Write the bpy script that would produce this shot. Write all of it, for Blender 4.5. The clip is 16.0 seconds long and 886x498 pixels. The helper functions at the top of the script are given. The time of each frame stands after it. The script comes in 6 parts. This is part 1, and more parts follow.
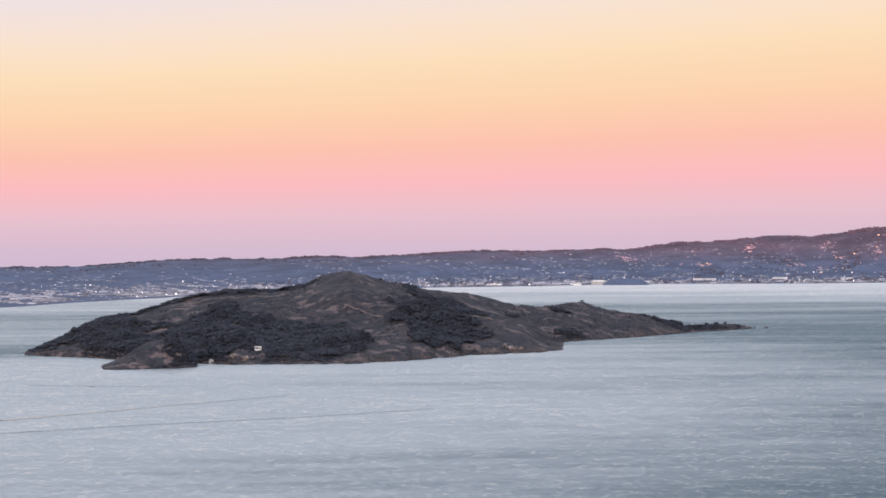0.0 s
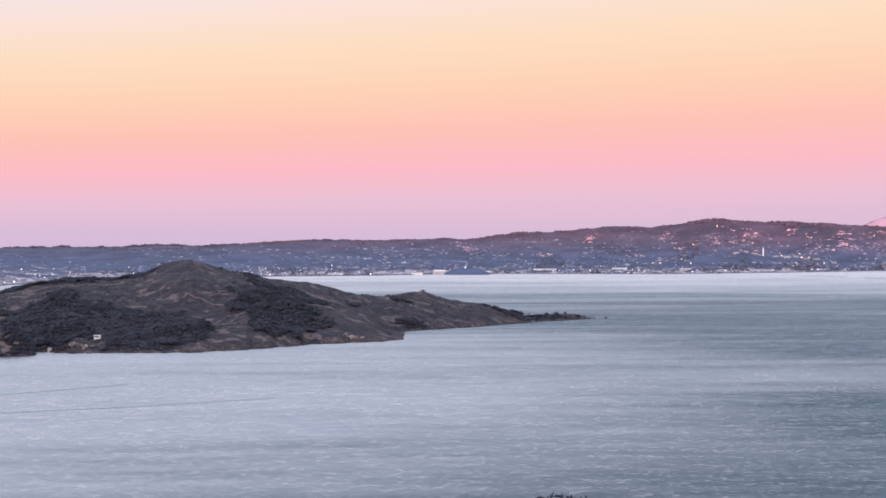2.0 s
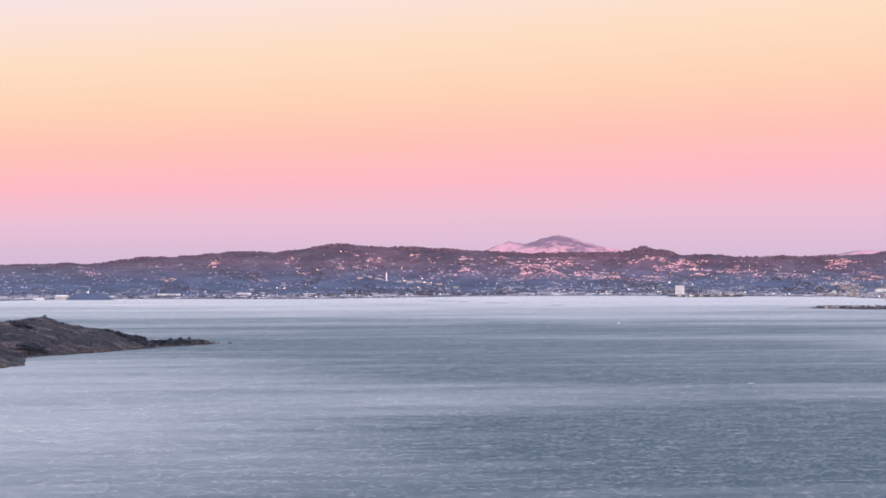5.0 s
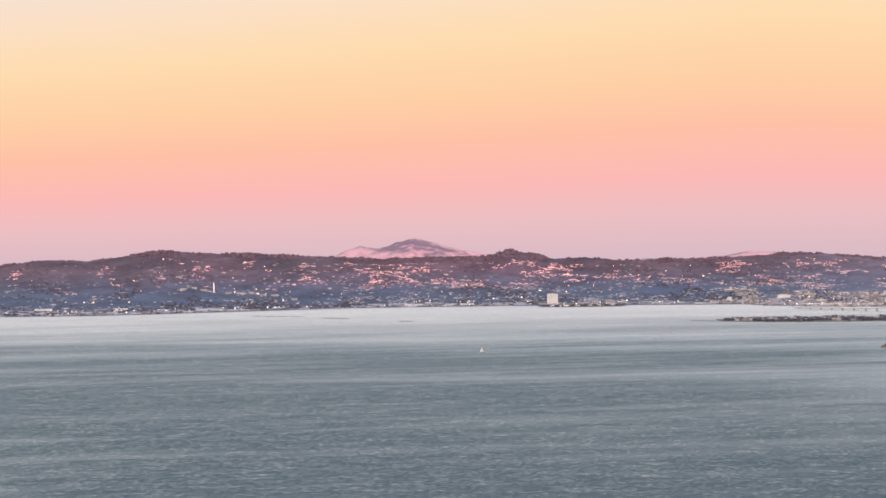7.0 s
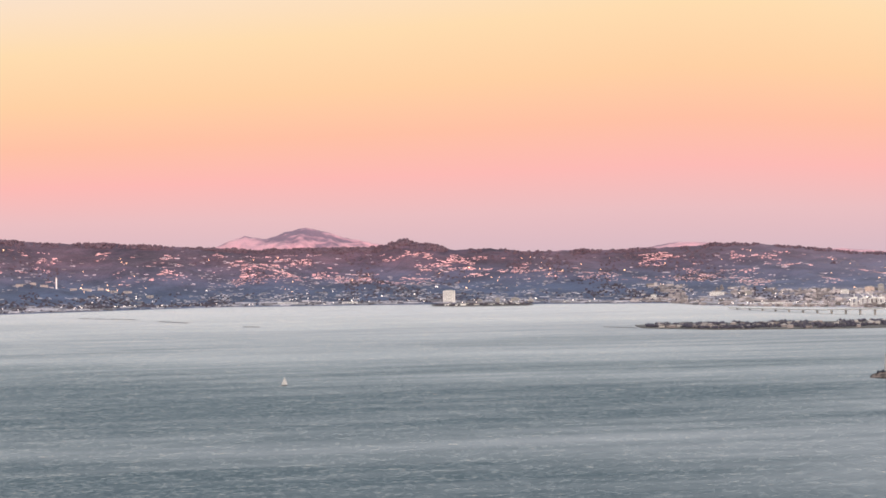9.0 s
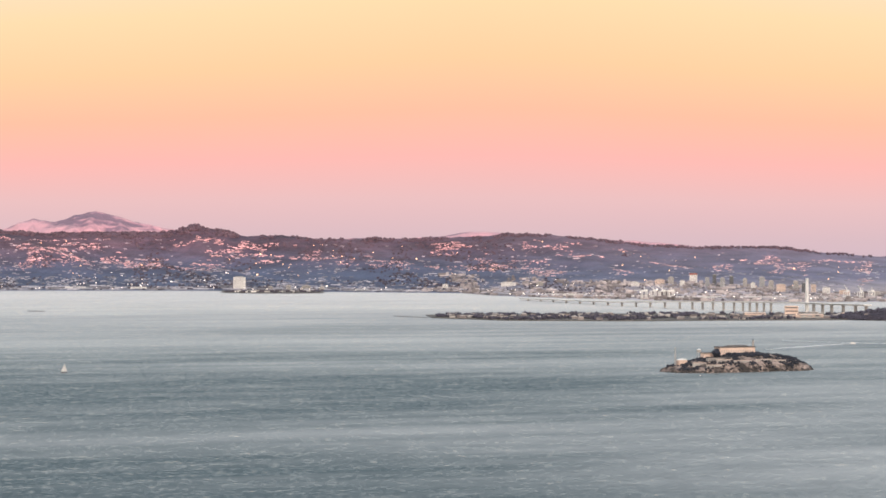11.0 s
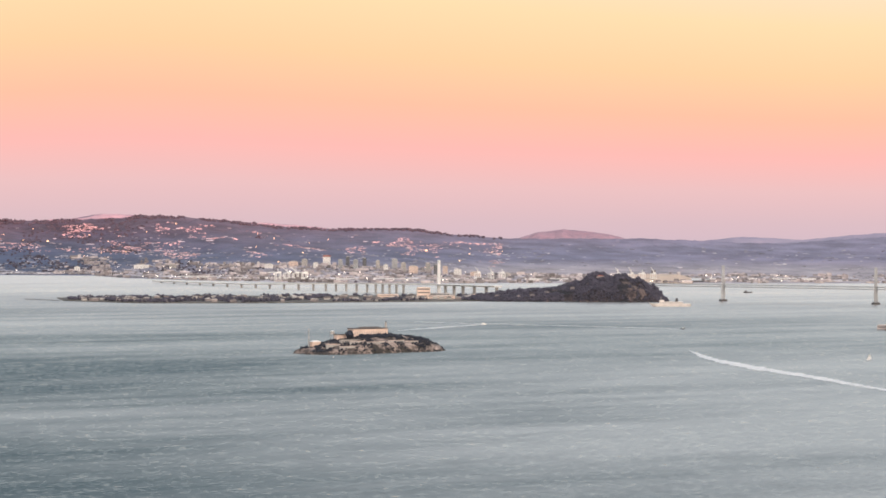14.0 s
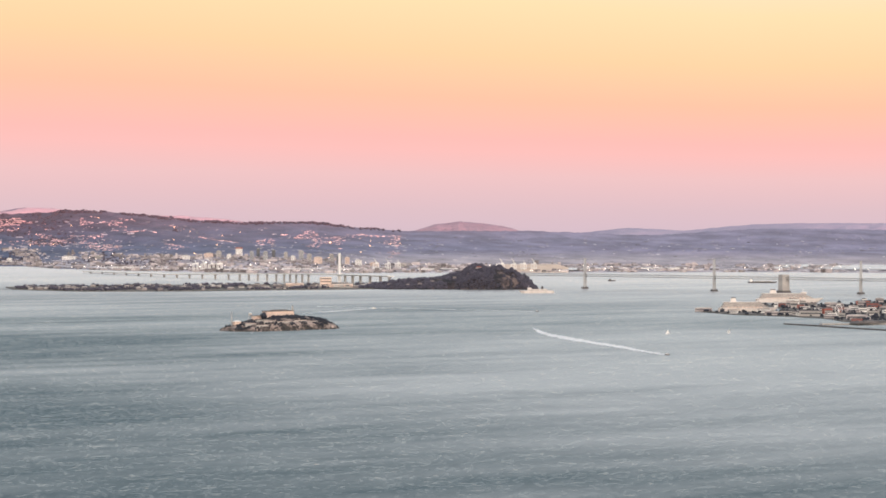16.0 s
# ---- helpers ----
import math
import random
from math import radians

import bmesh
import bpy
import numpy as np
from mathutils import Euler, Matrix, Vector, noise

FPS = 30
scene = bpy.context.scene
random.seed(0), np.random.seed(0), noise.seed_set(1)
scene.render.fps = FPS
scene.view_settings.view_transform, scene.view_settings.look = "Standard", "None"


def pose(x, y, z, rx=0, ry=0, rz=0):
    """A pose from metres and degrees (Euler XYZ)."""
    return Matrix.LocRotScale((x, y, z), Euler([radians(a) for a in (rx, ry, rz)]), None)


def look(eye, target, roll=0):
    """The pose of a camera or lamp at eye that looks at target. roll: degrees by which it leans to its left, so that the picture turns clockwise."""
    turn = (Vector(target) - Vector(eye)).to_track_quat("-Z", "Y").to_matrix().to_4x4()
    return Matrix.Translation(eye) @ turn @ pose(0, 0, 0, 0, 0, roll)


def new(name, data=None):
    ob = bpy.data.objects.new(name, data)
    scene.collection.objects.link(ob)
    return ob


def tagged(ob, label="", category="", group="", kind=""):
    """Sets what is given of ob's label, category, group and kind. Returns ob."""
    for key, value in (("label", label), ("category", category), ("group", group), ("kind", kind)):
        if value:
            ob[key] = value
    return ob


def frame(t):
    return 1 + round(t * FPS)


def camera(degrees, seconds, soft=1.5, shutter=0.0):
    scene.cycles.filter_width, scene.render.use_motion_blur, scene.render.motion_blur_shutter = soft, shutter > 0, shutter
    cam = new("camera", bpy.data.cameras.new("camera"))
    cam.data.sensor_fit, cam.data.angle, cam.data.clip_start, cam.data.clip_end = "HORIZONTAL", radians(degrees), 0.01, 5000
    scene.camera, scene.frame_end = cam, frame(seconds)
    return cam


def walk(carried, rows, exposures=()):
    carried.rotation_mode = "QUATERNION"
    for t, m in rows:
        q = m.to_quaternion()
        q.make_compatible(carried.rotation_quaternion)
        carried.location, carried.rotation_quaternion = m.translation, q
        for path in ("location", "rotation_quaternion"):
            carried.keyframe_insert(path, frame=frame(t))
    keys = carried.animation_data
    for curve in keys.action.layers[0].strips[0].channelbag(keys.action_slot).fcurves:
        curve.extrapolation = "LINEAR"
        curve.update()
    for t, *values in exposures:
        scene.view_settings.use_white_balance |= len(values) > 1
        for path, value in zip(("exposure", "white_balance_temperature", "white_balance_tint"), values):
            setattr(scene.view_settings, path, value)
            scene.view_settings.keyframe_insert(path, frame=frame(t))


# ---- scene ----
# The bay stands at a scale of 15 m to the kilometre; KM turns kilometres into metres of the model.
KM = 15.0
cam = camera(math.degrees(2 * math.atan(784 / 4500)), 16.0, soft=1.7)
ROWS = [
    (0.0, -35.11, -86.94, 4.350, 3.066, 0.055, -0.388),
    (0.5, -35.11, -86.94, 4.350, 3.687, -0.057, -0.242),
    (1.0, -35.11, -86.94, 4.350, 4.560, -0.155, -0.122),
    (1.5, -35.11, -86.94, 4.350, 5.576, -0.207, -0.081),
    (2.0, -35.11, -86.94, 4.350, 6.637, -0.199, -0.090),
    (2.5, -35.11, -86.94, 4.350, 7.760, -0.129, -0.093),
    (3.0, -35.11, -86.94, 4.350, 8.992, -0.037, -0.070),
    (3.5, -35.11, -86.94, 4.350, 10.366, 0.073, -0.037),
    (4.0, -35.11, -86.94, 4.350, 11.917, 0.172, -0.011),
    (4.5, -35.11, -86.94, 4.350, 13.523, 0.276, -0.053),
    (5.0, -35.11, -86.94, 4.350, 15.087, 0.355, -0.032),
    (5.2, -35.11, -86.94, 4.350, 15.644, 0.371, -0.088),
    (5.5, -34.79, -82.85, 4.350, 16.500, 0.391, -0.168),
    (5.8, -32.85, -74.54, 4.350, 17.181, 0.415, -0.278),
    (6.2, -29.05, -63.14, 4.350, 17.751, 0.447, -0.449),
    (6.6, -24.45, -51.94, 4.350, 18.048, 0.476, -0.615),
    (7.0, -19.11, -40.92, 4.350, 18.151, 0.495, -0.746),
    (7.3, -14.88, -32.72, 4.350, 18.180, 0.500, -0.800),
    (7.5, -11.99, -27.11, 4.350, 18.255, 0.488, -0.850),
    (7.7, -9.25, -21.16, 4.350, 18.344, 0.500, -0.850),
    (8.0, -5.86, -13.20, 4.350, 18.528, 0.448, -0.900),
    (8.2, -4.14, -9.16, 4.350, 18.701, 0.415, -0.880),
    (8.5, -2.46, -5.25, 4.350, 19.015, 0.370, -0.837),
    (8.8, -1.29, -2.61, 4.350, 19.437, 0.330, -0.768),
    (9.2, -0.44, -0.82, 4.350, 20.150, 0.281, -0.640),
    (9.7, 0.00, 0.00, 4.350, 21.215, 0.218, -0.426),
    (10.3, 0.00, 0.00, 4.350, 22.654, 0.129, -0.172),
    (10.5, 0.00, 0.00, 4.350, 23.157, 0.095, 0.143),
    (11.0, 0.00, 0.00, 4.350, 24.425, 0.010, 0.204),
    (11.5, 0.00, 0.00, 4.350, 25.694, -0.112, 0.162),
    (12.0, 0.00, 0.00, 4.350, 27.034, -0.260, 0.096),
    (12.5, 0.00, 0.00, 4.350, 28.413, -0.330, 0.042),
    (13.0, 0.00, 0.00, 4.350, 29.861, -0.398, 0.090),
    (13.5, 0.00, 0.00, 4.350, 31.424, -0.381, 0.105),
    (14.0, 0.00, 0.00, 4.350, 32.667, -0.364, 0.200),
    (14.5, -4.35, -7.40, 4.600, 33.525, -0.376, 0.211),
    (15.0, -7.76, -12.92, 4.761, 34.050, -0.428, 0.231),
    (15.5, -11.56, -19.14, 5.002, 34.370, -0.605, 0.158),
    (16.0, -12.99, -21.42, 5.050, 34.742, -0.640, 0.118),
]


def aim(x, y, z, turn, tilt, roll):
    return pose(x, y, z, 90 + tilt, 0, -turn) @ pose(0, 0, 0, 0, 0, roll)


walk(cam, [(r[0], aim(*r[1:])) for r in ROWS], exposures=[
    (0.0, 0.03, 5800, 13), (1.0, 0.04, 5600, 17), (2.0, 0.04, 5600, 20), (5.2, 0.04, 5600, 21), (7.3, 0.0, 6300, 12), (8.2, 0.0, 6300, 12), (10.5, 0.05, 6400, 8), (14.0, 0.07, 6400, 8), (16.0, 0.12, 6400, 8)])

# ---- world, sun ----
SUN_TURN = 197.0   # where the sun stands, clockwise from +Y, behind the camera
SUN_UP = 1.6
AFTERGLOW = 2.6
world = bpy.data.worlds.new("evening_sky")
scene.world = world
world.use_nodes = True
wn, wl = world.node_tree.nodes, world.node_tree.links
wn.clear()


def wnode(kind, **kw):
    n = wn.new(kind)
    for k, v in kw.items():
        n.inputs[k].default_value = v
    return n


def srgb(r, g, b):
    return tuple((c / 255 / 12.92 if c / 255 <= 0.04045 else ((c / 255 + 0.055) / 1.055) ** 2.4) for c in (r, g, b)) + (1.0,)


nishita = wn.new("ShaderNodeTexSky")
nishita.sky_type = "NISHITA"
nishita.sun_disc = False
nishita.sun_elevation = radians(SUN_UP)
nishita.sun_rotation = radians(SUN_TURN)
coord = wn.new("ShaderNodeTexCoord")
sep = wn.new("ShaderNodeSeparateXYZ")
wl.new(coord.outputs["Generated"], sep.inputs[0])
# the twilight belt lies a little lower towards the north end of the bay
lean = wn.new("ShaderNodeMapRange")
lean.inputs["From Min"].default_value, lean.inputs["From Max"].default_value = -0.1, 0.45
lean.inputs["To Min"].default_value, lean.inputs["To Max"].default_value = 1.45, 0.95
wl.new(sep.outputs["X"], lean.inputs["Value"])
lean_s = wn.new("ShaderNodeMapRange")
lean_s.inputs["From Min"].default_value, lean_s.inputs["From Max"].default_value = 0.42, 0.66
lean_s.inputs["To Min"].default_value, lean_s.inputs["To Max"].default_value = 0.0, 0.28
wl.new(sep.outputs["X"], lean_s.inputs["Value"])
lean_sum = wn.new("ShaderNodeMath")
wl.new(lean.outputs["Result"], lean_sum.inputs[0])
wl.new(lean_s.outputs["Result"], lean_sum.inputs[1])
scaled = wn.new("ShaderNodeMath")
scaled.operation = "MULTIPLY"
wl.new(sep.outputs["Z"], scaled.inputs[0])
wl.new(lean_sum.outputs[0], scaled.inputs[1])
band = wn.new("ShaderNodeMapRange")
band.inputs["From Min"].default_value, band.inputs["From Max"].default_value = -0.01, 0.14
wl.new(scaled.outputs[0], band.inputs["Value"])
ramp = wn.new("ShaderNodeValToRGB")
stops = [(0.0, (208, 184, 196)), (0.10, (219, 187, 193)), (0.20, (235, 191, 191)), (0.31, (253, 186, 178)), (0.43, (255, 193, 163)),
         (0.56, (255, 208, 162)), (0.72, (255, 220, 173)), (0.86, (252, 224, 193)), (1.0, (244, 224, 210))]
while len(ramp.color_ramp.elements) < len(stops):
    ramp.color_ramp.elements.new(0.5)
for e, (p, c) in zip(ramp.color_ramp.elements, stops):
    e.position, e.color = p, srgb(*c)
wl.new(band.outputs["Result"], ramp.inputs["Fac"])
# above the belt the sky pales and turns to the evening blue overhead
up = wn.new("ShaderNodeValToRGB")
steps = [(0.0, (244, 224, 210)), (0.10, (222, 222, 222)), (0.25, (206, 211, 217)), (0.55, (178, 192, 210)), (1.0, (146, 168, 200))]
while len(up.color_ramp.elements) < len(steps):
    up.color_ramp.elements.new(0.5)
for e, (p, c) in zip(up.color_ramp.elements, steps):
    e.position, e.color = p, srgb(*c)
rise = wn.new("ShaderNodeMapRange")
rise.inputs["From Min"].default_value, rise.inputs["From Max"].default_value = 0.12, 1.0
wl.new(sep.outputs["Z"], rise.inputs["Value"])
wl.new(rise.outputs["Result"], up.inputs["Fac"])
high = wn.new("ShaderNodeMapRange")
high.inputs["From Min"].default_value, high.inputs["From Max"].default_value = 0.105, 0.15
wl.new(sep.outputs["Z"], high.inputs["Value"])
b_low, b_up, b_air = (wnode("ShaderNodeBackground", Strength=k) for k in (1.0, 1.0, 0.10))
wl.new(ramp.outputs["Color"], b_low.inputs["Color"])
wl.new(up.outputs["Color"], b_up.inputs["Color"])
wl.new(nishita.outputs["Color"], b_air.inputs["Color"])
both = wn.new("ShaderNodeAddShader")
wl.new(b_up.outputs[0], both.inputs[0])
wl.new(b_air.outputs[0], both.inputs[1])
# the afterglow round the sinking sun, behind the camera
dot = wn.new("ShaderNodeVectorMath")
dot.operation = "DOT_PRODUCT"
dot.inputs[1].default_value = (math.sin(radians(SUN_TURN)), math.cos(radians(SUN_TURN)), 0.12)
wl.new(coord.outputs["Generated"], dot.inputs[0])
west = wn.new("ShaderNodeMapRange")
west.interpolation_type = "SMOOTHSTEP"
west.inputs["From Min"].default_value, west.inputs["From Max"].default_value = 0.1, 1.0
west.inputs["To Max"].default_value = AFTERGLOW
wl.new(dot.outputs["Value"], west.inputs["Value"])
b_west = wnode("ShaderNodeBackground", Color=(1.0, 0.78, 0.62, 1.0))
wl.new(west.outputs["Result"], b_west.inputs["Strength"])
mixed = wn.new("ShaderNodeMixShader")
wl.new(high.outputs["Result"], mixed.inputs["Fac"])
wl.new(b_low.outputs[0], mixed.inputs[1])
wl.new(both.outputs[0], mixed.inputs[2])
whole = wn.new("ShaderNodeAddShader")
wl.new(mixed.outputs[0], whole.inputs[0])
wl.new(b_west.outputs[0], whole.inputs[1])
out = wn.new("ShaderNodeOutputWorld")
wl.new(whole.outputs[0], out.inputs["Surface"])

sun = new("sun", bpy.data.lights.new("sun", "SUN"))
sun.data.energy, sun.data.angle, sun.data.color = 5.0, radians(0.5), (1.0, 0.42, 0.40)
a = radians(SUN_TURN)
sun_from = Vector((math.sin(a) * math.cos(radians(SUN_UP)), math.cos(a) * math.cos(radians(SUN_UP)), math.sin(radians(SUN_UP))))
sun.matrix_world = look(sun_from * 50, (0, 0, 0))


# ---- materials ----
def material(name, dark, light, scale, rough=0.8, metal=0.0, bump=0.3, bump_scale=None, fine=None, per="", spread=0.0, coarse=None):
    """Two colours blended by noise at a coarse and a fine scale; per: "island" or "object" varies the brightness piece by piece."""
    m = bpy.data.materials.new(name)
    m.use_nodes = True
    n, l = m.node_tree.nodes, m.node_tree.links
    p = n["Principled BSDF"]
    p.inputs["Roughness"].default_value, p.inputs["Metallic"].default_value = rough, metal
    tc = n.new("ShaderNodeTexCoord")
    geo = n.new("ShaderNodeNewGeometry")
    n1, n2 = n.new("ShaderNodeTexNoise"), n.new("ShaderNodeTexNoise")
    n1.inputs["Scale"].default_value, n1.inputs["Detail"].default_value = scale, 5.0
    n2.inputs["Scale"].default_value, n2.inputs["Detail"].default_value = fine or scale * 9, 4.0
    for k in (n1, n2):
        l.new(geo.outputs["Position"], k.inputs["Vector"])
    add = n.new("ShaderNodeMath")
    add.operation = "MULTIPLY_ADD"
    add.inputs[1].default_value = 0.45
    l.new(n2.outputs["Fac"], add.inputs[0])
    l.new(n1.outputs["Fac"], add.inputs[2])
    r = n.new("ShaderNodeMapRange")
    r.inputs["From Min"].default_value, r.inputs["From Max"].default_value = coarse or (0.5, 0.95)
    l.new(add.outputs[0], r.inputs["Value"])
    mix = n.new("ShaderNodeMix")
    mix.data_type = "RGBA"
    mix.inputs["A"].default_value, mix.inputs["B"].default_value = (*dark, 1), (*light, 1)
    l.new(r.outputs["Result"], mix.inputs["Factor"])
    last = mix.outputs["Result"]
    if per:
        src = geo.outputs["Random Per Island"] if per == "island" else n.new("ShaderNodeObjectInfo").outputs["Random"]
        hs = n.new("ShaderNodeHueSaturation")
        v = n.new("ShaderNodeMapRange")
        v.inputs["To Min"].default_value, v.inputs["To Max"].default_value = 1 - spread, 1 + spread
        l.new(src, v.inputs["Value"])
        l.new(v.outputs["Result"], hs.inputs["Value"])
        l.new(last, hs.inputs["Color"])
        last = hs.outputs["Color"]
    l.new(last, p.inputs["Base Color"])
    if bump:
        b = n.new("ShaderNodeBump")
        b.inputs["Strength"].default_value, b.inputs["Distance"].default_value = bump, bump_scale or 0.1
        l.new(add.outputs[0], b.inputs["Height"])
        l.new(b.outputs["Normal"], p.inputs["Normal"])
    return m


def glow(name, colour, strength):
    m = bpy.data.materials.new(name)
    m.use_nodes = True
    p = m.node_tree.nodes["Principled BSDF"]
    p.inputs["Base Color"].default_value = (*colour, 1)
    p.inputs["Emission Color"].default_value = (*colour, 1)
    p.inputs["Emission Strength"].default_value = strength
    return m


def water_material():
    m = bpy.data.materials.new("bay_water")
    m.use_nodes = True
    n, l = m.node_tree.nodes, m.node_tree.links
    p = n["Principled BSDF"]
    p.inputs["IOR"].default_value = 1.33
    geo = n.new("ShaderNodeNewGeometry")

    def noise_at(scale, detail, stretch=(1, 1, 1), output="Fac"):
        mp = n.new("ShaderNodeMapping")
        mp.inputs["Scale"].default_value = stretch
        l.new(geo.outputs["Position"], mp.inputs["Vector"])
        t = n.new("ShaderNodeTexNoise")
        t.inputs["Scale"].default_value, t.inputs["Detail"].default_value = scale, detail
        l.new(mp.outputs["Vector"], t.inputs["Vector"])
        return t.outputs[output]

    def remap(v, a, b, c, d):
        r = n.new("ShaderNodeMapRange")
        for k, x in zip(("From Min", "From Max", "To Min", "To Max"), (a, b, c, d)):
            r.inputs[k].default_value = x
        l.new(v, r.inputs["Value"])
        return r.outputs["Result"]

    slick = noise_at(0.05, 4.0, (0.45, 1, 1))       # wide slicks and wind lanes
    lanes = noise_at(0.35, 4.0, (0.22, 1, 1))
    chop = noise_at(15.0, 4.0, (0.5, 0.7, 1), "Color")         # wind waves
    swell = noise_at(2.4, 2.0, (0.6, 0.8, 1), "Color")
    # water round the north-west corner, its base colour paled as if mirroring sky
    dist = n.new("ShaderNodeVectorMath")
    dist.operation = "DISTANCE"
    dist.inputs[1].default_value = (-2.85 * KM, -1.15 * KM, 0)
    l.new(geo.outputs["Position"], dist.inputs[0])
    sheen = remap(dist.outputs["Value"], 0.8 * KM, 2.9 * KM, 0.42, 0.0)
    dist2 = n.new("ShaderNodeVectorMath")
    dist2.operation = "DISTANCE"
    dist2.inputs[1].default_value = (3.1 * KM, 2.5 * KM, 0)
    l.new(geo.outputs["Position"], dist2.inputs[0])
    sheen2 = remap(dist2.outputs["Value"], 0.3 * KM, 2.4 * KM, 0.30, 0.0)
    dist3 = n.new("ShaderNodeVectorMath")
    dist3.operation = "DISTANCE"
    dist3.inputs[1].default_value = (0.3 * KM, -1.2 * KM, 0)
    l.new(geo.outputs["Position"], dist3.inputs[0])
    dulled = n.new("ShaderNodeMath")
    l.new(sheen2, dulled.inputs[0])
    l.new(remap(dist3.outputs["Value"], 1.2 * KM, 4.0 * KM, -0.14, 0.0), dulled.inputs[1])
    sheen2 = dulled.outputs[0]
    # patches off the two islands shift the base colour, standing in for mirrored sky
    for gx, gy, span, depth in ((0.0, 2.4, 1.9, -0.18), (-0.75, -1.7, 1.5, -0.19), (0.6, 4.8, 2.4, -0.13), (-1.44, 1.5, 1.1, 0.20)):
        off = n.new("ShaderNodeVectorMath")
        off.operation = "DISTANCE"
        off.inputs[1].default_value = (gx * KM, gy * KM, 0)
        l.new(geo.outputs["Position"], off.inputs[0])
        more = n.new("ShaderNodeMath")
        l.new(sheen2, more.inputs[0])
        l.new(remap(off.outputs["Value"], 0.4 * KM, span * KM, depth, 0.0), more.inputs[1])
        sheen2 = more.outputs[0]
    sheens = n.new("ShaderNodeMath")
    l.new(sheen, sheens.inputs[0])
    l.new(sheen2, sheens.inputs[1])
    sheen = sheens.outputs[0]
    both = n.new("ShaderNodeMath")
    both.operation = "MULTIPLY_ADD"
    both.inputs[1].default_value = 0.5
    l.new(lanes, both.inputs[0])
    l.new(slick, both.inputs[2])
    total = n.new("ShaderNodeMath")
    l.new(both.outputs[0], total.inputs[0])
    l.new(sheen, total.inputs[1])
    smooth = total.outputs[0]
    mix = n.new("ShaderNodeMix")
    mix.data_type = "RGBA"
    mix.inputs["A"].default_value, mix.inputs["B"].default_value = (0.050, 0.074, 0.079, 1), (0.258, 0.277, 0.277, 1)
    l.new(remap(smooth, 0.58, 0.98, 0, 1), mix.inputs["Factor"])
    # base colour paled with distance, standing in for the low sky's grazing reflection
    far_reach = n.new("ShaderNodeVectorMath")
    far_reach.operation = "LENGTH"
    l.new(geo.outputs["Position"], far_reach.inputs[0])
    sky_pale = n.new("ShaderNodeMix")
    sky_pale.data_type = "RGBA"
    sky_pale.inputs["B"].default_value = (0.47, 0.455, 0.465, 1)
    l.new(mix.outputs["Result"], sky_pale.inputs["A"])
    pale_reach = n.new("ShaderNodeMath")
    pale_reach.operation = "MULTIPLY"
    l.new(remap(far_reach.outputs["Value"], 7.0 * KM, 15.0 * KM, 0.0, 1.0), pale_reach.inputs[0])
    l.new(remap(lanes, 0.3, 0.65, 0.65, 1.0), pale_reach.inputs[1])
    l.new(pale_reach.outputs[0], sky_pale.inputs["Factor"])
    l.new(sky_pale.outputs["Result"], p.inputs["Base Color"])
    # wave slopes, with a constant tilt to the south-west to mirror higher sky
    def vec(op, a_, b_):
        q = n.new("ShaderNodeVectorMath")
        q.operation = op
        for k, x in enumerate((a_, b_)):
            if isinstance(x, tuple):
                q.inputs[k].default_value = x
            else:
                l.new(x, q.inputs[k])
        return q.outputs["Vector"]

    slope = vec("ADD", vec("MULTIPLY", vec("SUBTRACT", chop, (0.5, 0.5, 0.5)), (0.48, 0.8, 0)), vec("MULTIPLY", vec("SUBTRACT", swell, (0.5, 0.5, 0.5)), (0.16, 0.28, 0)))
    slope = vec("ADD", slope, (-0.09, -0.20, 0))
    rough_sea = remap(smooth, 0.6, 1.15, 1.1, 0.6)
    # slopes flatten with distance so that the far water looks brighter
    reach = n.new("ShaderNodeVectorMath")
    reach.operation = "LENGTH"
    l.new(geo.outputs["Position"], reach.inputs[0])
    flatter = n.new("ShaderNodeMath")
    flatter.operation = "MULTIPLY"
    l.new(rough_sea, flatter.inputs[0])
    l.new(remap(reach.outputs["Value"], 5.0 * KM, 13.0 * KM, 1.0, 0.55), flatter.inputs[1])
    rough_sea = flatter.outputs[0]
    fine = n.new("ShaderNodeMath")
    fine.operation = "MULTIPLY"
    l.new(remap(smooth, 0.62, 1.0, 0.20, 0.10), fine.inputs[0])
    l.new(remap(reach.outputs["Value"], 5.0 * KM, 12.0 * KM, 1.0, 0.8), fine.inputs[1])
    l.new(fine.outputs[0], p.inputs["Roughness"])
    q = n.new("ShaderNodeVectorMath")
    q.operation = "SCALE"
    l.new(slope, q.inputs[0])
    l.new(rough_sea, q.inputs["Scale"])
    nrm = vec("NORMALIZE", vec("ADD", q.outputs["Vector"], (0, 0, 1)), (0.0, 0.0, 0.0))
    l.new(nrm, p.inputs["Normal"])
    return m


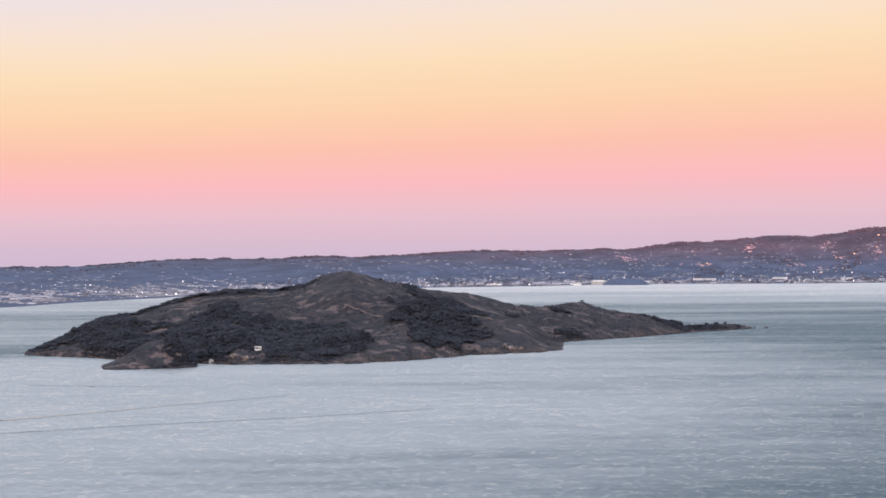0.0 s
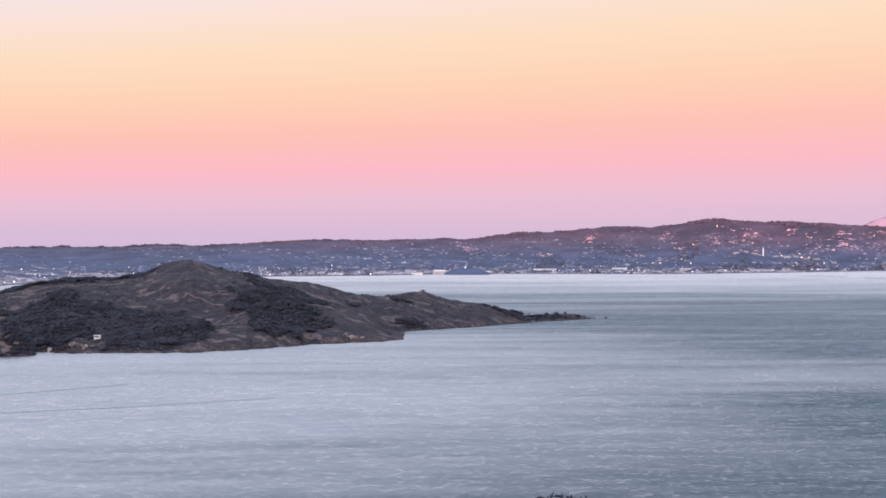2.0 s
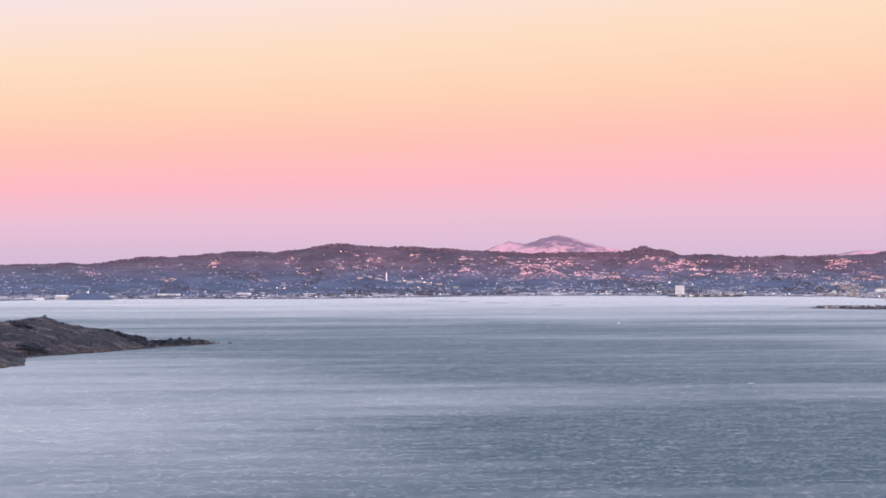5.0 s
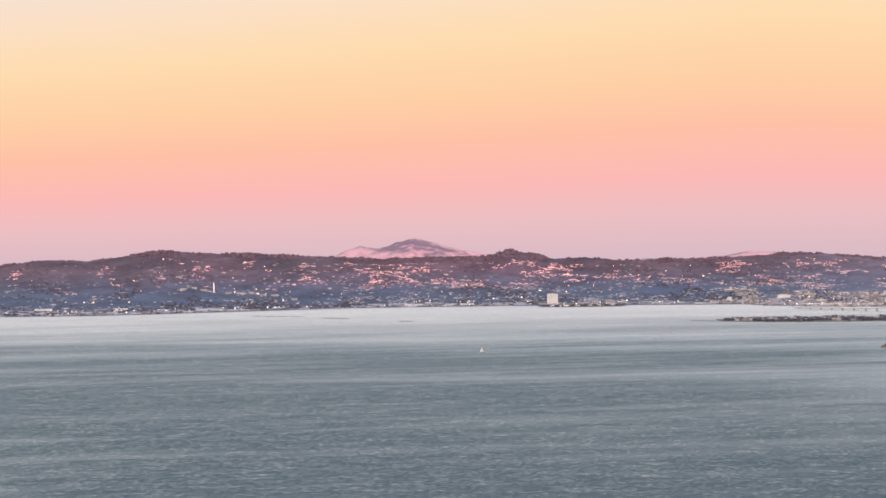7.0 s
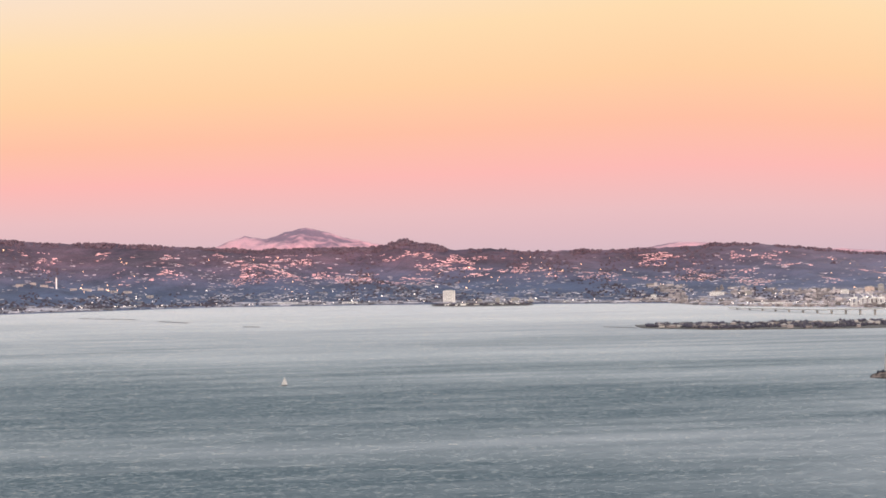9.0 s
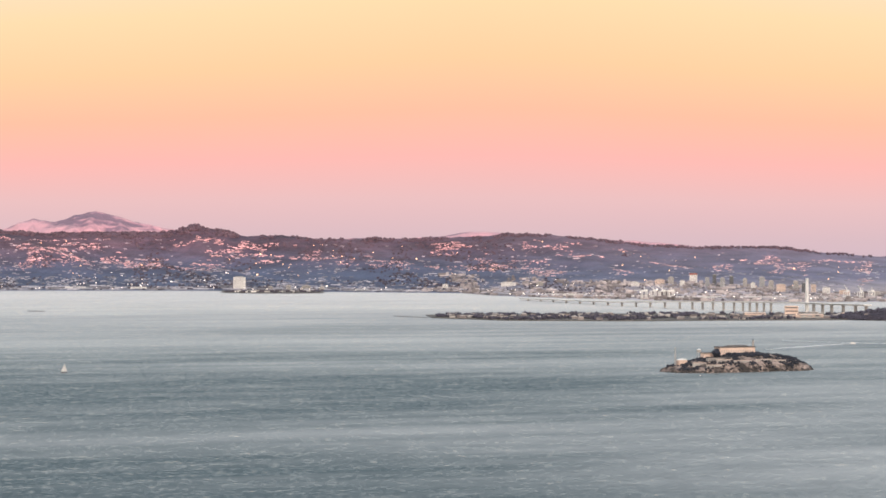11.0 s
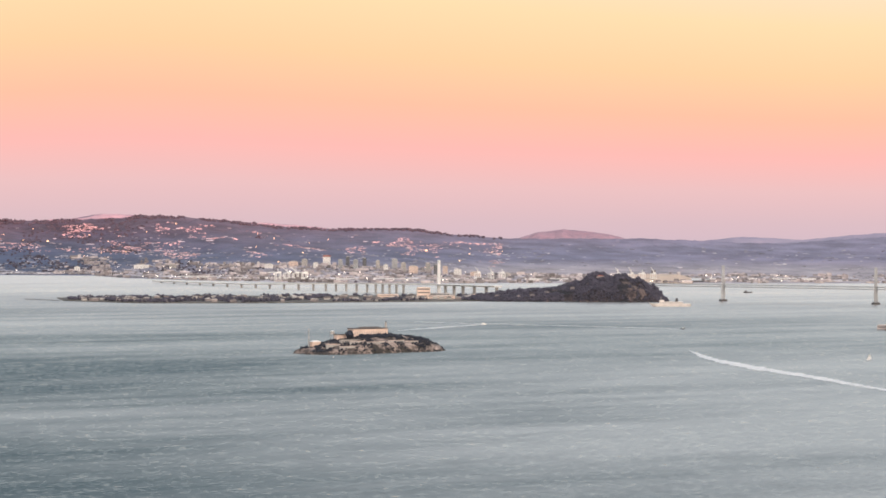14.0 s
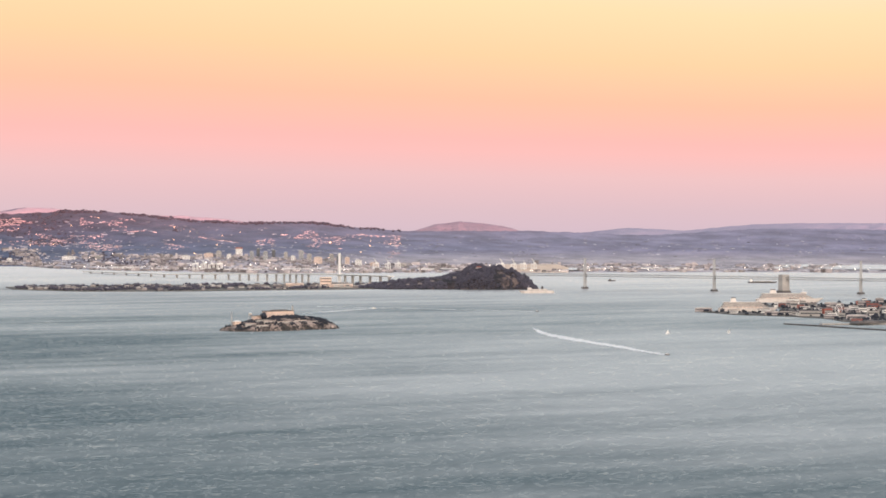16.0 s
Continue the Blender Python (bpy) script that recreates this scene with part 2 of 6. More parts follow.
M = {
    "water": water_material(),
    "hill": material("wooded_hillside", (0.030, 0.026, 0.046), (0.098, 0.072, 0.100), 0.13, 0.95, bump=0.8, bump_scale=1.2, fine=1.1, coarse=(0.52, 0.9)),
    # distance haze and rosy light are put into the far mountains' colours
    "far": material("hazy_distant_mountain", (0.17, 0.13, 0.18), (0.54, 0.335, 0.375), 0.09, 0.95, bump=0.7, bump_scale=2.5, fine=0.5, coarse=(0.58, 0.72)),
    "pale": material("hazy_pale_range", (0.22, 0.21, 0.29), (0.32, 0.29, 0.37), 0.05, 0.95, bump=0.5, bump_scale=2.0, fine=0.5),
    "grass": material("dry_grass_slope", (0.022, 0.020, 0.026), (0.088, 0.068, 0.070), 0.8, 0.95, bump=1.0, bump_scale=0.5, fine=4.0, coarse=(0.58, 0.92)),
    "wood": material("dark_foliage", (0.012, 0.016, 0.026), (0.026, 0.031, 0.046), 1.6, 0.95, bump=0.5, bump_scale=0.04, per="island", spread=0.14),
    # these two foliage colours are paled and purpled to include distance haze
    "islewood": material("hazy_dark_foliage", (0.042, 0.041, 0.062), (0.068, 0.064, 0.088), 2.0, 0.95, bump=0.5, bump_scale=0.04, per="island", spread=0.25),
    "hillwood": material("hazy_hillside_trees", (0.048, 0.042, 0.060), (0.080, 0.066, 0.084), 1.2, 0.95, bump=0, per="island", spread=0.25),
    "glint": glow("bright_town_lights", (1.0, 0.9, 0.8), 2.5),
    "bluff": material("brown_bluff_rock", (0.035, 0.030, 0.028), (0.13, 0.10, 0.088), 3.0, 0.9, bump=0.8, bump_scale=0.05, per="island", spread=0.3),
    "wetrock": material("wet_dark_rock", (0.014, 0.013, 0.014), (0.055, 0.046, 0.044), 3.0, 0.6, bump=0.8, bump_scale=0.05, per="island", spread=0.3),
    # the mauve carries the haze over the far peak
    "mauve": material("hazy_mauve_mountain", (0.25, 0.175, 0.22), (0.38, 0.26, 0.305), 0.10, 0.95, bump=0.7, bump_scale=2.5, fine=0.6),
    "rock": material("pale_cliff_rock", (0.040, 0.036, 0.034), (0.50, 0.405, 0.36), 2.2, 0.9, bump=1.0, bump_scale=0.2, fine=9.0, coarse=(0.62, 0.98)),
    # villas hold the last pink sun in their colour, town walls blue-grey haze
    "villa": material("sunlit_rose_walls", (0.38, 0.26, 0.27), (0.80, 0.55, 0.54), 0.5, 0.8, bump=0, per="island", spread=0.5),
    "house": material("hazy_town_walls", (0.14, 0.145, 0.175), (0.44, 0.43, 0.47), 0.5, 0.8, bump=0, per="island", spread=0.6),
    "shed": material("pale_shed_walls", (0.15, 0.135, 0.14), (0.42, 0.375, 0.37), 0.5, 0.8, bump=0, per="island", spread=0.6),
    # glows in place of the low sun glinting off window panes
    "lamp": glow("sun_glint_panes", (1.0, 0.62, 0.34), 3.0),
    "cream": material("cream_render", (0.56, 0.43, 0.36), (0.75, 0.60, 0.52), 1.5, 0.75, bump=0.1, bump_scale=0.01),
    "white": material("white_paint", (0.62, 0.62, 0.61), (0.85, 0.84, 0.82), 1.5, 0.45, bump=0.05, bump_scale=0.01),
    "concrete": material("grey_concrete", (0.28, 0.27, 0.26), (0.46, 0.44, 0.42), 1.2, 0.85, bump=0.3, bump_scale=0.01),
    "steel": material("grey_steel_paint", (0.28, 0.29, 0.30), (0.42, 0.43, 0.44), 1.5, 0.55, bump=0.1, bump_scale=0.01),
    "ship": material("weathered_ship_white", (0.48, 0.45, 0.43), (0.68, 0.64, 0.61), 2.5, 0.5, bump=0.05, bump_scale=0.01),
    "dark": material("dark_roofing", (0.05, 0.05, 0.055), (0.13, 0.12, 0.12), 1.5, 0.8, bump=0.1, bump_scale=0.01),
    "glass": material("window_glass", (0.07, 0.075, 0.085), (0.14, 0.15, 0.165), 2.0, 0.15, bump=0),
    "ground": material("built_up_ground", (0.05, 0.05, 0.048), (0.14, 0.13, 0.12), 1.6, 0.95, bump=0.3, bump_scale=0.05),
    "wake": material("foam_streaked_water", (0.44, 0.46, 0.46), (0.88, 0.88, 0.88), 6.0, 0.5, bump=0.5, bump_scale=0.01),
    "line": material("smooth_wake_water", (0.10, 0.13, 0.14), (0.22, 0.26, 0.27), 5.0, 0.25, bump=0.2, bump_scale=0.01),
    "foam": material("white_foam", (0.55, 0.58, 0.60), (0.85, 0.87, 0.88), 6.0, 0.6, bump=0.5, bump_scale=0.01),
    "red": material("brick_red_cladding", (0.22, 0.06, 0.045), (0.33, 0.10, 0.075), 1.5, 0.8, bump=0.1, bump_scale=0.01),
    "sand": material("sandy_bank", (0.42, 0.33, 0.26), (0.62, 0.50, 0.40), 1.0, 0.95, bump=0.4, bump_scale=0.03),
}


def haze_cover(m):
    """Wooded slopes fade into painted haze, blue low down and lilac to the south."""
    n, l = m.node_tree.nodes, m.node_tree.links
    p = n["Principled BSDF"]
    last = p.inputs["Base Color"].links[0].from_socket
    geo = n.new("ShaderNodeNewGeometry")
    xyz = n.new("ShaderNodeSeparateXYZ")
    l.new(geo.outputs["Position"], xyz.inputs[0])
    t = n.new("ShaderNodeTexNoise")
    t.inputs["Scale"].default_value, t.inputs["Detail"].default_value = 0.22, 6.0
    l.new(geo.outputs["Position"], t.inputs["Vector"])
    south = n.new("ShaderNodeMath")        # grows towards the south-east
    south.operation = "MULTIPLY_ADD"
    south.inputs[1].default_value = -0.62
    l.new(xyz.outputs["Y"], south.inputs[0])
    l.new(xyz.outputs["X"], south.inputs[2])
    streak = n.new("ShaderNodeTexNoise")       # streets, groves and terraces lying along the slopes
    streak.inputs["Scale"].default_value, streak.inputs["Detail"].default_value = 0.5, 6.0
    squash = n.new("ShaderNodeMapping")
    squash.inputs["Rotation"].default_value = (0, 0, radians(-20))
    squash.inputs["Scale"].default_value = (0.5, 0.35, 2.6)
    l.new(geo.outputs["Position"], squash.inputs["Vector"])
    l.new(squash.outputs["Vector"], streak.inputs["Vector"])
    patch = n.new("ShaderNodeMapRange")
    patch.inputs["From Min"].default_value, patch.inputs["From Max"].default_value = 0.36, 0.66
    patch.inputs["To Min"].default_value, patch.inputs["To Max"].default_value = 0.80, 1.30
    l.new(streak.outputs["Fac"], patch.inputs["Value"])
    # blue by height and lilac by bearing: distance haze mixed into the ground colour
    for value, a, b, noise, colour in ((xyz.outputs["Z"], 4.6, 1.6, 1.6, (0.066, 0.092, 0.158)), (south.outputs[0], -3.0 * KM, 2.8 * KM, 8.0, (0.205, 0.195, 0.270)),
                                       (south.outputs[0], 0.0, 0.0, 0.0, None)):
        if colour is None:        # pale built-up flats about the port
            flat = n.new("ShaderNodeMapRange")
            flat.inputs["From Min"].default_value, flat.inputs["From Max"].default_value = 1.5, 0.5
            l.new(xyz.outputs["Z"], flat.inputs["Value"])
            port = n.new("ShaderNodeMapRange")
            port.inputs["From Min"].default_value, port.inputs["From Max"].default_value = -2.5 * KM, -0.8 * KM
            l.new(south.outputs[0], port.inputs["Value"])
            amount = n.new("ShaderNodeMath")
            amount.operation = "MULTIPLY"
            l.new(flat.outputs["Result"], amount.inputs[0])
            l.new(port.outputs["Result"], amount.inputs[1])
            mix = n.new("ShaderNodeMix")
            mix.data_type = "RGBA"
            mix.inputs["B"].default_value = (0.30, 0.28, 0.31, 1)
            l.new(last, mix.inputs["A"])
            l.new(amount.outputs[0], mix.inputs["Factor"])
            shade = n.new("ShaderNodeVectorMath")
            shade.operation = "SCALE"
            l.new(mix.outputs["Result"], shade.inputs[0])
            l.new(patch.outputs["Result"], shade.inputs["Scale"])
            last = shade.outputs["Vector"]
            break
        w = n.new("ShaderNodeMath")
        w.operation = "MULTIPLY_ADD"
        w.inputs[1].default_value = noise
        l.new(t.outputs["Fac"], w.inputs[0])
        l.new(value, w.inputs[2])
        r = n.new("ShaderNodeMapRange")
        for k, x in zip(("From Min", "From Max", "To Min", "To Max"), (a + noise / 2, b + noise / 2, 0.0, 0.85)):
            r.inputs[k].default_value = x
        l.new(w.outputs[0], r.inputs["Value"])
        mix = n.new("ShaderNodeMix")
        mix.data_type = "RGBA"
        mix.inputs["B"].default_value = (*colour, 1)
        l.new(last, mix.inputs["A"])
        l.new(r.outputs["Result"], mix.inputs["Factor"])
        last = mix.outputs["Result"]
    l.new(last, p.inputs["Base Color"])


haze_cover(M["hill"])


def scrub_cover(m):
    """Low dark scrub in hollows and tan dry turf on the knolls, over the brown grass."""
    n, l = m.node_tree.nodes, m.node_tree.links
    p = n["Principled BSDF"]
    last = p.inputs["Base Color"].links[0].from_socket
    geo = n.new("ShaderNodeNewGeometry")
    for scale, lo, hi, colour, most in ((0.8, 0.50, 0.55, (0.013, 0.016, 0.023), 0.8), (0.9, 0.44, 0.39, (0.150, 0.116, 0.108), 0.8), (2.2, 0.52, 0.57, (0.013, 0.016, 0.023), 0.85)):
        t = n.new("ShaderNodeTexNoise")
        t.inputs["Scale"].default_value, t.inputs["Detail"].default_value, t.inputs["Roughness"].default_value = scale, 3.5, 0.5
        l.new(geo.outputs["Position"], t.inputs["Vector"])
        r = n.new("ShaderNodeMapRange")
        for k, x in zip(("From Min", "From Max", "To Min", "To Max"), (lo, hi, 0.0, most)):
            r.inputs[k].default_value = x
        l.new(t.outputs["Fac"], r.inputs["Value"])
        mix = n.new("ShaderNodeMix")
        mix.data_type = "RGBA"
        mix.inputs["B"].default_value = (*colour, 1)
        l.new(last, mix.inputs["A"])
        l.new(r.outputs["Result"], mix.inputs["Factor"])
        last = mix.outputs["Result"]
    l.new(last, p.inputs["Base Color"])


scrub_cover(M["grass"])


# ---- mesh helpers ----
def fbm(x, y, seed=0, octaves=5, gain=0.5):
    """Smooth value noise in 0..1 on arrays."""
    x, y = np.broadcast_arrays(np.asarray(x, float), np.asarray(y, float))
    total, amp, norm = np.zeros(x.shape), 1.0, 0.0
    for o in range(octaves):
        xi, yi = np.floor(x).astype(np.int64), np.floor(y).astype(np.int64)
        fx, fy = x - xi, y - yi
        fx, fy = fx * fx * (3 - 2 * fx), fy * fy * (3 - 2 * fy)

        def h(i, j):
            v = (i * 374761393 + j * 668265263 + (seed + o) * 1442695041) & 0x7FFFFFFF
            v = ((v ^ (v >> 13)) * 1274126177) & 0x7FFFFFFF
            return ((v ^ (v >> 16)) & 0xFFFF) / 65535.0

        total += amp * ((h(xi, yi) * (1 - fx) + h(xi + 1, yi) * fx) * (1 - fy) + (h(xi, yi + 1) * (1 - fx) + h(xi + 1, yi + 1) * fx) * fy)
        norm += amp
        amp *= gain
        x, y = x * 2.03 + 17.1, y * 2.03 + 5.7
    return total / norm


def from_arrays(name, v, f, mat, smooth=False):
    me = bpy.data.meshes.new(name)
    me.from_pydata(np.asarray(v, float).tolist(), [], np.asarray(f).tolist())
    me.materials.append(mat)
    if smooth:
        me.shade_smooth()
    me.update()
    return me


def sheet(name, x, y, z, mat, smooth=True):
    """A surface from 2D arrays in kilometres."""
    r, c = x.shape
    i = np.arange(r * c).reshape(r, c)
    f = np.stack([i[:-1, :-1], i[:-1, 1:], i[1:, 1:], i[1:, :-1]], -1).reshape(-1, 4)
    v = np.stack([x, y, z], -1).reshape(-1, 3) * KM
    return from_arrays(name, v, f, mat, smooth)


def polar(turn, r, origin=(0.0, 0.0)):
    t = np.radians(turn)
    return origin[0] + r * np.sin(t), origin[1] + r * np.cos(t)


WEST = (-2.3407, -5.7960)     # the first stand of the camera, in km
LEAD = 1.091     # bearings of the large island are counted from here



def polar_west(turn, r):
    return polar(np.asarray(turn) + LEAD, r, WEST)


def part(name, bm, mat, parent=None, label="", smooth=False):
    me = bpy.data.meshes.new(name)
    bm.to_mesh(me)
    bm.free()
    me.materials.append(mat)
    if smooth:
        me.shade_smooth()
    ob = new(name, me)
    if parent:
        ob.parent = parent
    if label:
        tagged(ob, label)
    return ob


def add_box(bm, x0, x1, y0, y1, z0, z1, taper=0.0, bevel=0.0):
    """A box; taper narrows its top."""
    sx, sy = (x1 - x0) * taper / 2, (y1 - y0) * taper / 2
    vs = [bm.verts.new(p) for p in ((x0, y0, z0), (x1, y0, z0), (x1, y1, z0), (x0, y1, z0),
                                    (x0 + sx, y0 + sy, z1), (x1 - sx, y0 + sy, z1), (x1 - sx, y1 - sy, z1), (x0 + sx, y1 - sy, z1))]
    fs = [bm.faces.new([vs[k] for k in q]) for q in ((3, 2, 1, 0), (4, 5, 6, 7), (0, 1, 5, 4), (1, 2, 6, 5), (2, 3, 7, 6), (3, 0, 4, 7))]
    if bevel:
        edges = list({e for f in fs for e in f.edges})
        bmesh.ops.bevel(bm, geom=edges, offset=bevel, segments=1, affect="EDGES")


def box(x0, x1, y0, y1, z0, z1, taper=0.0, bevel=0.0):
    bm = bmesh.new()
    add_box(bm, x0, x1, y0, y1, z0, z1, taper, bevel)
    return bm


def add_beam(bm, a, b, w, d=None, sides=6):
    """A round bar from a to b, w thick at a and d at b."""
    a, b = Vector(a), Vector(b)
    m = Matrix.Translation((a + b) / 2) @ (b - a).to_track_quat("Z", "Y").to_matrix().to_4x4()
    bmesh.ops.create_cone(bm, cap_ends=True, segments=sides, radius1=w / 2, radius2=(d if d is not None else w) / 2, depth=(b - a).length, matrix=m)


def beam(a, b, w, d=None, sides=6):
    bm = bmesh.new()
    add_beam(bm, a, b, w, d, sides)
    return bm


def thing(name, label, category, m, group="", kind=""):
    ob = new(name)
    ob.empty_display_size = 0.1
    ob.matrix_world = m
    return tagged(ob, label, category, group, kind)


bm = bmesh.new()
bmesh.ops.create_icosphere(bm, subdivisions=2, radius=1.0)
bm.verts.ensure_lookup_table()
BALL_V = np.array([v.co[:] for v in bm.verts])
BALL_F = np.array([[v.index for v in f.verts] for f in bm.faces])
bm.free()
bm = bmesh.new()
bmesh.ops.create_icosphere(bm, subdivisions=1, radius=1.0)
bm.verts.ensure_lookup_table()
SMALL_V = np.array([v.co[:] for v in bm.verts])
SMALL_F = np.array([[v.index for v in f.verts] for f in bm.faces])
bm.free()


def clumps(pos, size, seed, tall=0.9, rough=0.35, fine=False):
    """Arrays of ragged crowns at pos (km) with half-widths size (m of the real place)."""
    rng = np.random.default_rng(seed)
    bv, bf = (BALL_V, BALL_F) if fine else (SMALL_V, SMALL_F)
    n, k = len(pos), len(bv)
    jit = 1 + rough * (rng.random((n, k, 1)) * 2 - 1)
    stretch = np.stack([0.8 + 0.5 * rng.random(n), 0.8 + 0.5 * rng.random(n), tall * (0.7 + 0.6 * rng.random(n))], -1)[:, None, :]
    s = (np.asarray(size) / 1000 * KM)[:, None, None]
    v = bv[None] * jit * stretch * s + np.asarray(pos)[:, None, :] * KM
    v[:, :, 2] += s[:, :, 0] * 0.35
    f = bf[None] + (np.arange(n) * k)[:, None, None]
    return v.reshape(-1, 3), f.reshape(-1, 3)


def blocks(pos, half, height, turn, sink=0.3):
    """Arrays of many small house blocks with pitched tops. pos in km; half (n,2), height in real metres."""
    n = len(pos)
    u = np.array([[-1, -1, 0], [1, -1, 0], [1, 1, 0], [-1, 1, 0], [-1, -1, 1], [1, -1, 1], [1, 1, 1], [-1, 1, 1], [-1, 0, 1.4], [1, 0, 1.4]], float)
    f = np.array([[0, 1, 5, 4], [1, 2, 6, 5], [2, 3, 7, 6], [3, 0, 4, 7], [4, 5, 9, 8], [6, 7, 8, 9]])
    tri = np.array([[5, 6, 9, 9], [7, 4, 8, 8]])
    v = np.repeat(u[None], n, 0)
    v[:, :, 0] *= half[:, :1]
    v[:, :, 1] *= half[:, 1:]
    v[:, :, 2] = v[:, :, 2] * height[:, None] * (1 + sink) - sink * height[:, None]
    c, s = np.cos(turn)[:, None], np.sin(turn)[:, None]
    x, y = v[:, :, 0] * c - v[:, :, 1] * s, v[:, :, 0] * s + v[:, :, 1] * c
    v = np.stack([x, y, v[:, :, 2]], -1) / 1000 * KM + np.asarray(pos)[:, None, :] * KM
    off = (np.arange(n) * 10)[:, None, None]
    faces = [list(q) for q in (f[None] + off).reshape(-1, 4)] + [list(q[:3]) for q in (tri[None] + off).reshape(-1, 4)]
    return v.reshape(-1, 3), faces


def stuff(name, v, f, mat, label, category, parent=None, smooth=False):
    me = bpy.data.meshes.new(name)
    me.from_pydata(v.tolist(), [], [list(map(int, q)) for q in f])
    me.materials.append(mat)
    if smooth:
        me.shade_smooth()
    ob = new(name, me)
    if parent:
        ob.parent = parent
        tagged(ob, label, kind="stuff")
    else:
        tagged(ob, label, category, kind="stuff")
    return ob


# ---- water and land ----
wa, wr = np.meshgrid(np.linspace(0, 360, 145), np.array([0.01, 4, 8, 14, 22, 30, 45, 80, 160, 306]))
wx, wy = polar(wa, wr)
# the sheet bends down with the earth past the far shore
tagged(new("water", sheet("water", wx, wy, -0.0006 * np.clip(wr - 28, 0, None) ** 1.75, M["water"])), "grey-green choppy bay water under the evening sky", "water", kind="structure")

# heights (km) of the East Bay ridge by bearing from the camera's second stand, 20 km off
RIDGE_N = [(-40, 0.10), (-25, 0.15), (-15.6, 0.165), (-14, 0.155), (-12.6, 0.174), (-10.8, 0.22), (-9.2, 0.227), (-7.5, 0.228), (-6.4, 0.243),
           (-5.1, 0.234), (-3.2, 0.264), (-1.75, 0.295), (-0.1, 0.279), (1.9, 0.304), (2.55, 0.29), (4.1, 0.356), (5.7, 0.375), (6.8, 0.424),
           (8.1, 0.409), (9.27, 0.463), (9.92, 0.491), (10.9, 0.468), (12.25, 0.456), (14.4, 0.415)]
RIDGE_S = [(15.3, 0.396), (16.3, 0.407), (17.4, 0.404), (18.3, 0.414), (18.9, 0.459), (19.55, 0.412), (20.05, 0.381), (20.8, 0.391), (21.6, 0.361),
           (23.9, 0.368), (25.3, 0.388), (26.0, 0.407), (26.9, 0.399), (27.9, 0.365), (29.1, 0.326), (30.3, 0.308), (31.1, 0.315), (32.0, 0.307),
           (32.8, 0.273), (34.2, 0.243), (37.2, 0.247), (38.4, 0.231), (39.7, 0.214), (40.3, 0.215), (41.6, 0.244), (42.6, 0.268), (44, 0.27), (58, 0.2)]
SHORE = [(-40, 7.0), (-25, 9.2), (-17, 11.2), (-9, 14.3), (-1.6, 15.0), (1.5, 15.9), (7.5, 15.4), (9.5, 15.8), (12, 16.6), (14.5, 17.5), (19, 17.6), (21.7, 17.2), (24.9, 16.9),
         (25.6, 16.0), (27, 15.4), (28.5, 15.0), (31, 14.4), (34, 14.7), (38, 14.9), (43, 15.3), (58, 15)]


def along(table, a):
    t = np.array(table)
    return np.interp(a, t[:, 0], t[:, 1])


RIDGE = RIDGE_N + RIDGE_S
RIDGE_R = 20.0


def hill_height(a, r):
    """Height (km) of the East Bay ground at bearing a and distance r."""
    s = along(SHORE, a)
    v = np.clip((r - s) / (RIDGE_R - s), 0, 1.6)
    zr = along(RIDGE, a)
    x, y = polar(a, r)
    spurs = fbm(x * 1.6, y * 0.7, 3) - 0.5
    flat = np.interp(a, [30, 36], [0.22, 0.5])
    rise = (np.clip((v - flat) / (1 - flat), 0, 1)) ** 1.35 + 0.02 * np.clip(v / flat, 0, 1)
    z = 0.004 + (zr - 0.004) * rise
    z = z + 0.9 * spurs * zr * np.clip(rise, 0, 1) * np.clip(1 - v, 0, 1) * 3.6
    z = z - 0.5 * np.clip(v - 1, 0, 1) ** 1.3
    z = z + (fbm(a * 9.0, r * 3.0, 8, 3) - 0.5) * 0.016 * np.clip(v, 0, 1)
    return np.where(v <= 0, -0.01, np.maximum(z, -0.01))


ga = np.linspace(-40, 58, 1500)
gv = np.concatenate([np.linspace(-0.02, 1.0, 64), np.linspace(1.04, 1.5, 8)])
A2, V2 = np.meshgrid(ga, gv)
S2 = along(SHORE, A2)
R2 = S2 + V2 * (RIDGE_R - S2)
X2, Y2 = polar(A2, R2)
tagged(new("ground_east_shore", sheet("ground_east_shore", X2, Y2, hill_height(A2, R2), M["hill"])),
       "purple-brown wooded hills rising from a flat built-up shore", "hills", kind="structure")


def range_of_hills(name, table, r0, depth, label, seed, rough=0.02, mat="far"):
    """A separate ridge behind: table of (bearing, height)."""
    t = np.array(table)
    a = np.linspace(t[0, 0], t[-1, 0], 260)
    v = np.linspace(-1, 1, 41)
    aa, vv = np.meshgrid(a, v)
    x, y = polar(aa, r0 + vv * depth)
    crest = np.interp(aa, t[:, 0], t[:, 1])
    z = crest * (1 - np.abs(vv) ** 1.15) - 0.02
    z = z + (fbm(aa * 2.2, vv * 2.5 + 9, seed, 5) - 0.5) * rough * 8 * np.abs(vv) * (1 - np.abs(vv)) * 2 + (fbm(aa * 6, vv, seed + 5, 3) - 0.5) * rough * 0.5
    return tagged(new(name, sheet(name, x, y, z, M[mat])), label, "mountain", kind="structure")


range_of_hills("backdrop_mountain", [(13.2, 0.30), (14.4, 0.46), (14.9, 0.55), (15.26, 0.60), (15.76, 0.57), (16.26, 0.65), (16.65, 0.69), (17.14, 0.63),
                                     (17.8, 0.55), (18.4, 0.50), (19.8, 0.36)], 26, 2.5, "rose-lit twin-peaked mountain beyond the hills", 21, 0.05)
